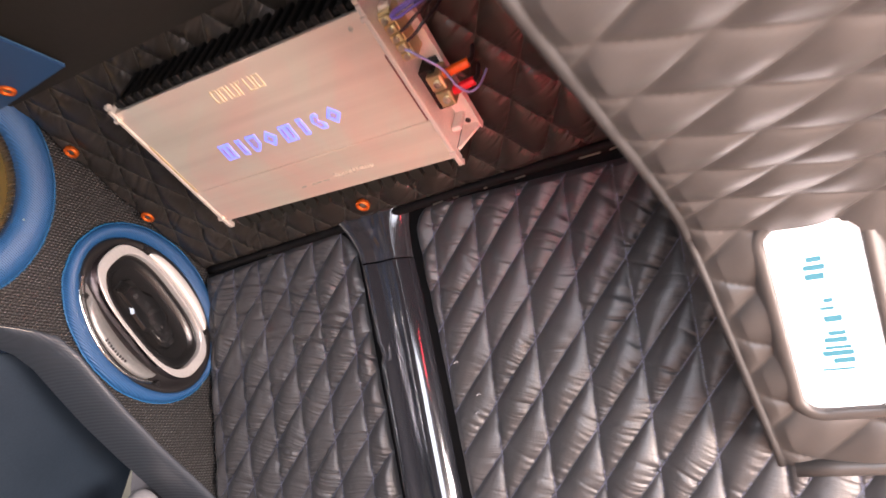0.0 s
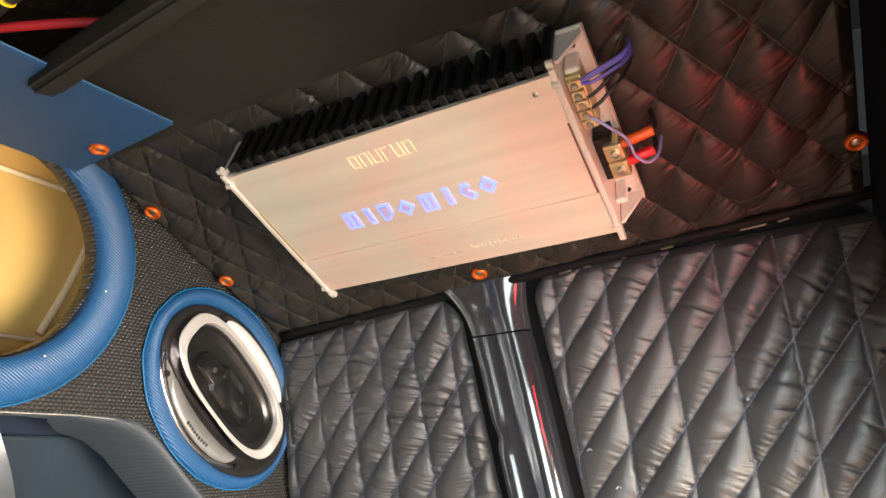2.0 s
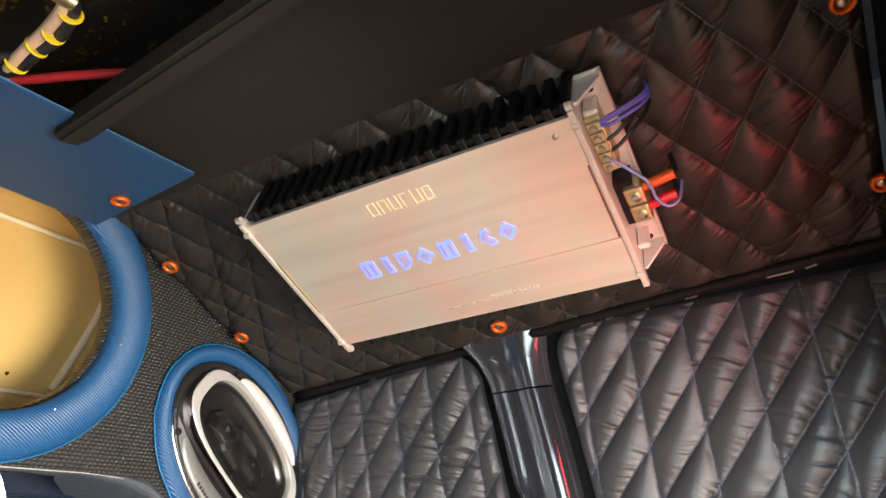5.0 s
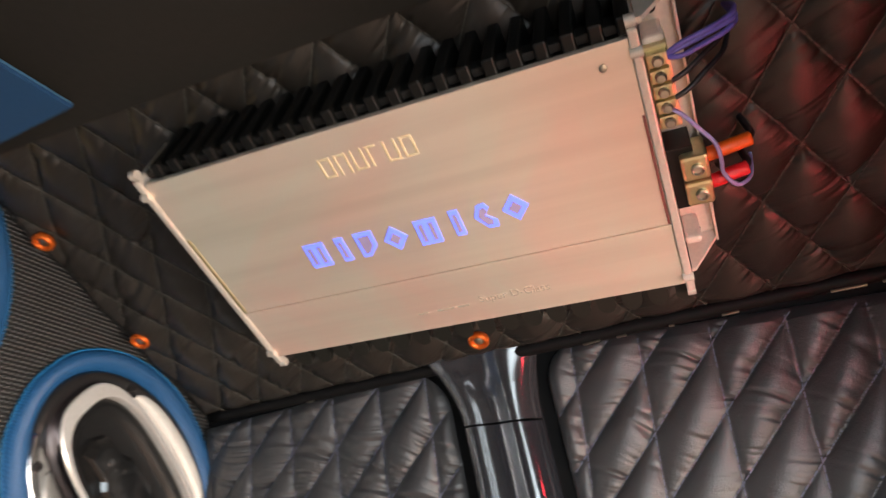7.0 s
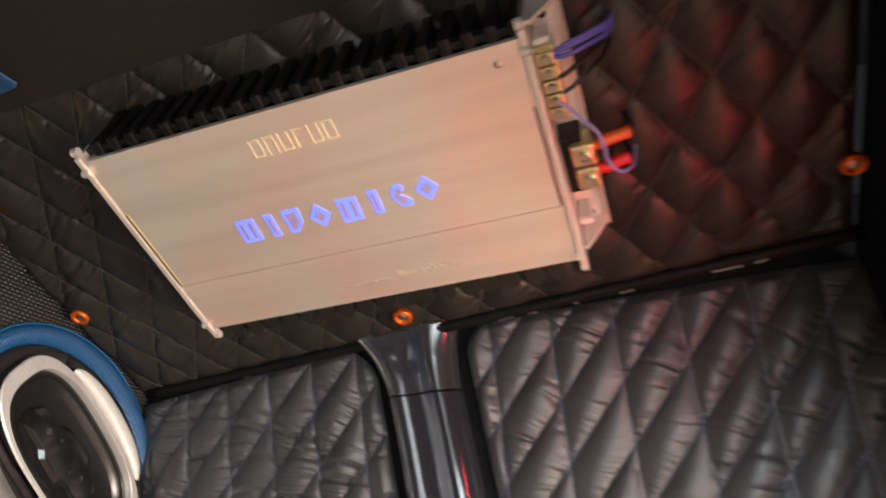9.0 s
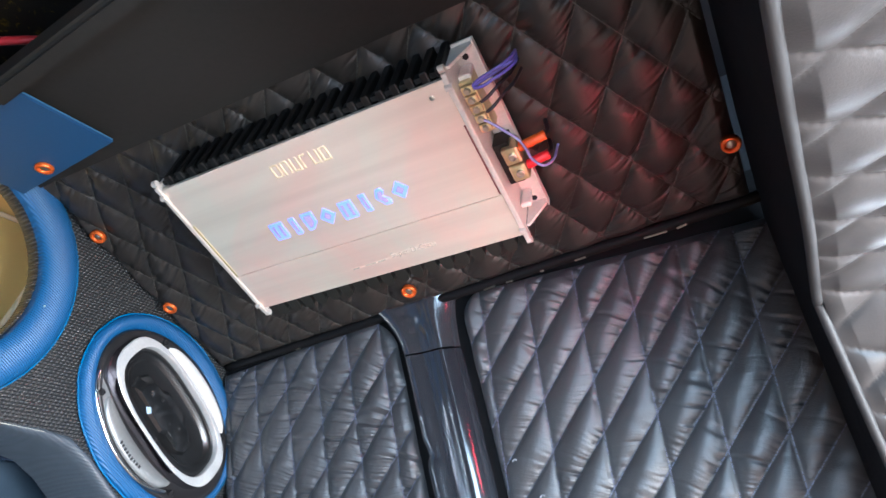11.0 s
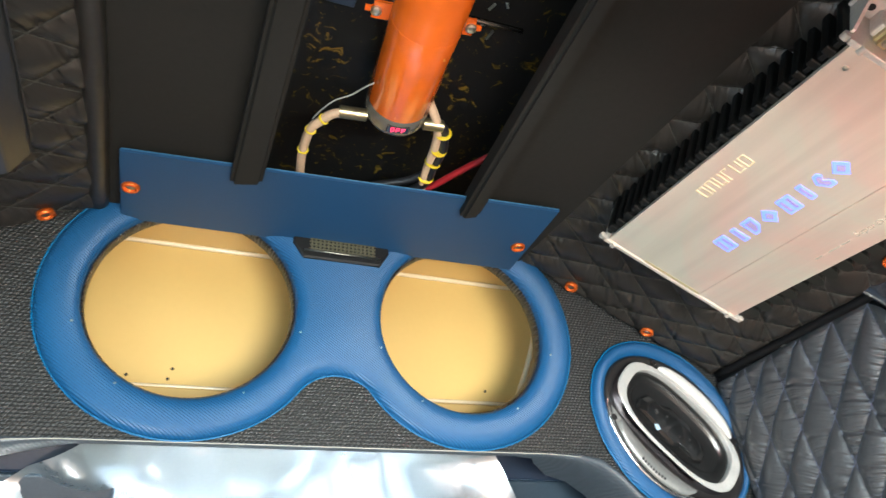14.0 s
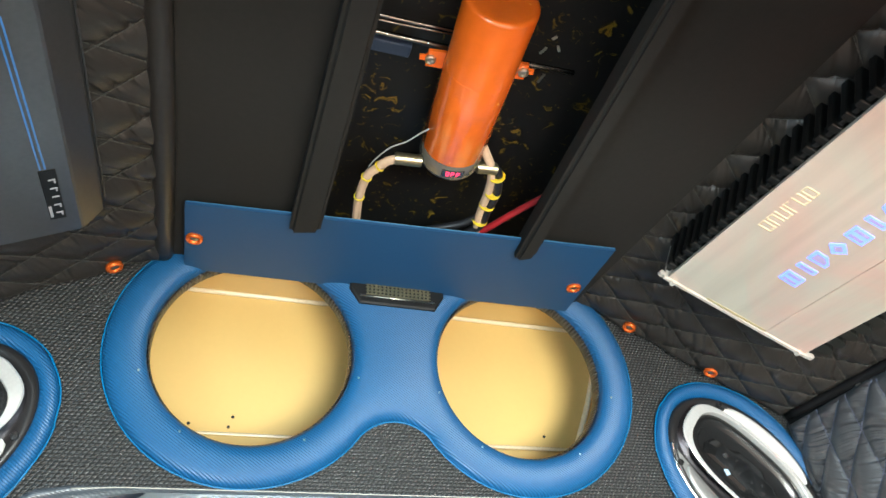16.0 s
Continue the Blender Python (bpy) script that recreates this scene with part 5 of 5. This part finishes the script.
# front face of the dropped lining
OUTER = [(0.20, 1.475), (0.45, 1.475), (0.60, 1.472), (0.72, 1.42), (0.86, 1.355), (1.04, 1.28), (1.11, 0.866)]
for pts, outer in ((SIDE, OUTER), ([(2 * MID - y, z) for y, z in SIDE], [(2 * MID - y, z) for y, z in OUTER])):
    bm = bmesh.new()
    a = [bm.verts.new((edge_x(y, z), y, z)) for y, z in pts]
    b = [bm.verts.new((edge_x(y2, z2) - 0.012, y, z)) for (y, z), (y2, z2) in zip(outer, pts)]
    for k in range(len(a) - 1):
        bm.faces.new((a[k], a[k + 1], b[k + 1], b[k]))
    setting("headlining_front", bm, felt_mat, "black felt front face of the lowered headlining", "trim")
tagged(part("headlining_edge", tubed([(edge_x(y, z) - 0.001, y, z) for y, z in full], 0.0045, 12), edge_mat, smooth=True), "dark grey piped edge of the lowered headlining", "piping")

# the quilted sheet: over the roof and down both sides
prof = [Vector((0, y, z)) for y, z in full]
lens = [0.0]
for p, q in zip(prof, prof[1:]):
    lens.append(lens[-1] + (q - p).length)
TOTAL = lens[-1]
CENTRE = float(np.interp(MID, [y for y, z in full], lens))


def along_profile(s):
    s = np.asarray(s)
    return np.interp(s, lens, [p.y for p in prof]), np.interp(s, lens, [p.z for p in prof])


# window in the right side, in x and in the height above the hem
W0, W1, H0, H1 = -0.050, 0.024, 0.068, 0.259
lf = [((0.65, 0.76), 0.0535, (-0.108, CENTRE + 0.221)), ((-0.354, 0.935), 0.059, (-0.109, CENTRE + 0.107))]


def lh(U, V):
    pad = np.ones_like(U)
    for fam in lf:
        ph = seam_phase(U, V, fam)
        pad = pad * np.abs(np.sin(np.pi * ph))
    return 0.0085 * pad ** 0.5 + 0.0006 * np.sin(U * 140 + 40 * V) * pad


xs, ss = np.linspace(0.0, 1.0, 330), np.linspace(0.0, TOTAL, 640)
X, S = np.meshgrid(xs, ss)
PY, PZ = along_profile(S)
for _ in range(30):
    PY[1:-1], PZ[1:-1] = (PY[:-2] + PY[1:-1] * 2 + PY[2:]) / 4, (PZ[:-2] + PZ[1:-1] * 2 + PZ[2:]) / 4
lead = edge_x(PY, PZ) + 0.002
X = lead + (0.75 - lead) * X ** 1.6
TY, TZ = np.gradient(PY, axis=0), np.gradient(PZ, axis=0)
TN = np.hypot(TY, TZ)
NY, NZ = TZ / TN, -TY / TN
HH = lh(X, S) * np.clip((X - lead) / 0.014, 0, 1) ** 0.8
V_UP = TOTAL - S
rx = np.maximum(np.abs(X - (W0 + W1) / 2 - (V_UP - 0.15) * -0.03) - (W1 - W0) / 2 + 0.016, 0)
ry = np.maximum(np.abs(V_UP - (H0 + H1) / 2) - (H1 - H0) / 2 + 0.016, 0)
hole = np.hypot(rx, ry) < 0.016
vx = np.stack([X.ravel(), (PY + NY * HH).ravel(), (PZ + NZ * HH).ravel()], 1)
ii = np.arange(X.size).reshape(X.shape)
ff = np.stack([ii[:-1, :-1].ravel(), ii[:-1, 1:].ravel(), ii[1:, 1:].ravel(), ii[1:, :-1].ravel()], 1)
ff = ff[~hole.ravel()[ff].any(1)]
me = bpy.data.meshes.new("cover")
me.from_pydata(vx.tolist(), [], ff.tolist())
me.polygons.foreach_set("use_smooth", [True] * len(me.polygons))
me.materials.append(lining_mat)
lining = thing("quilted_headlining", "pale grey-brown quilted headlining that turns down round a small window", "headlining")
new("cover", me).parent = lining
part("hem", tubed([(EDGE + 0.045, 0.901, 0.862), (0.3, 0.901, 0.862), (0.75, 0.901, 0.862)], 0.009, 10), lining_mat, lining, "padded lower hem", smooth=True)

SV = Vector((0, 0.7625 - 0.90, 1.060 - 0.866)).normalized()
SIDE_POSE = frame_of((0, 0.90, 0.866), (1, 0, 0), SV)
pane = thing("window_1", "small bright window with a cyan sticker in the quilted lining", "window", SIDE_POSE, kind="structure")


def window_loop(g, h, n=48):
    r = 0.016 + g
    pts = []
    for k in range(n):
        a = 2 * math.pi * k / n
        c, s = math.cos(a), math.sin(a)
        v = (H0 + H1) / 2 + math.copysign(1, s) * ((H1 - H0) / 2 - 0.016) + r * s
        pts.append(((W0 + W1) / 2 - (v - 0.15) * 0.03 + math.copysign(1, c) * ((W1 - W0) / 2 - 0.016) + r * c, v, h))
    return pts


bm = bmesh.new()
bm.faces.new([bm.verts.new(p) for p in window_loop(0.004, 0.0045)])
ex = bmesh.ops.extrude_face_region(bm, geom=list(bm.faces))
bmesh.ops.translate(bm, vec=(0, 0, -0.004), verts=[v for v in ex["geom"] if isinstance(v, bmesh.types.BMVert)])
part("pane", bm, pane_glow, pane, "white daylit pane")
bm = bmesh.new()
strips(bm, [window_loop(g, h) for g, h in ((0.000, 0.002), (0.0005, 0.008), (0.004, 0.0105), (0.011, 0.010), (0.017, 0.002))])
part("window_frame", bm, lining_mat, pane, "padded cloth rim", smooth=True)
for x, y, w, h in ((-0.017, 0.224, 0.014, 0.005), (-0.018, 0.216, 0.019, 0.005), (-0.019, 0.207, 0.017, 0.006), (-0.012, 0.182, 0.009, 0.004), (-0.014, 0.174, 0.013, 0.003), (-0.011, 0.163, 0.016, 0.006), (-0.010, 0.148, 0.016, 0.004), (-0.012, 0.141, 0.020, 0.005), (-0.011, 0.133, 0.023, 0.003), (-0.012, 0.127, 0.027, 0.005), (-0.008, 0.119, 0.019, 0.005), (-0.014, 0.110, 0.028, 0.002)):
    part("sticker_bar", boxed((x - w / 2, y - h / 2, 0.0050), (x + w / 2, y + h / 2, 0.0062)), pane_print, pane)

# ---------------------------------------------------------------- windscreen with foil shade, below the console
rngf = np.random.RandomState(4)
us, vs = np.linspace(-0.31, 0.585, 73), np.linspace(0.0, 0.62, 48)


def crumple(U, V):
    z = 0
    for k in range(7):
        a, f, p = rngf.rand() * 3.14, 4 + 9 * rngf.rand(), rngf.rand() * 6.28
        z = z + (1 - np.abs(np.sin((U * np.cos(a) + V * np.sin(a)) * f + p))) ** 1.5 * 0.30 / f
    return (z - 0.02) * np.minimum(1.0, 0.05 + V / 0.04)


shade = new("windscreen_shade", grid_mesh("windscreen_shade", foil_mat, us, vs, crumple, None, lambda V: np.maximum(-0.40, -0.005 - 1.26 * V), lambda V: np.minimum(0.66, 0.545 + 0.6 * V)))
shade.matrix_basis = frame_of((-1.122, 0.0, 1.146), (0, 1, 0), (-0.50, 0, -0.86))
tagged(shade, "crumpled silver foil sunshade behind the windscreen under the console", "sunshade")
glass = tagged(part("windscreen", boxed((-0.80, -0.02, -0.012), (0.80, 0.72, -0.006)), glass_mat, m=frame_of((-1.36, MID, 1.16), (0, 1, 0), (-0.45, 0, -0.89))), "clear sloping windscreen behind the foil shade", "windscreen", kind="structure")
glass.visible_shadow = False
for y0, y1, lab in ((0.520, 1.08, "navy plastic windscreen pillar trim with teal-grey panel under the console leg"), (-0.54, -0.020, "navy plastic windscreen pillar trim with teal-grey lower panel")):
    trim = thing("pillar_trim", lab, "trim", frame_of((-1.25, 0.0, 1.16), (0, 1, 0), (-0.38, 0, -0.92)), kind="structure")
    part("upper_panel", boxed((y0, -0.02, -0.010), (y1, 0.066, 0.006), 0.004), pillar_trim_mat, trim)
    part("lower_panel", boxed((y0, 0.068, -0.010), (y1, 0.75, 0.014), 0.005, 3), pillar_panel_mat, trim, "teal-grey lower panel")
# padded white cloth tucked beside the console leg
bm = bmesh.new()
bmesh.ops.create_uvsphere(bm, u_segments=24, v_segments=16, radius=1.0, matrix=Matrix.Translation((-1.20, 0.985, 0.80)) @ Matrix.Diagonal((0.035, 0.050, 0.045, 1)))
for v in bm.verts:
    v.co += v.normal * 0.006 * math.sin(v.co.y * 90 + v.co.z * 60)
tagged(part("cloth_bundle", bm, white_fabric_mat, smooth=True), "bunched white padded cloth beside the console leg", "cloth")
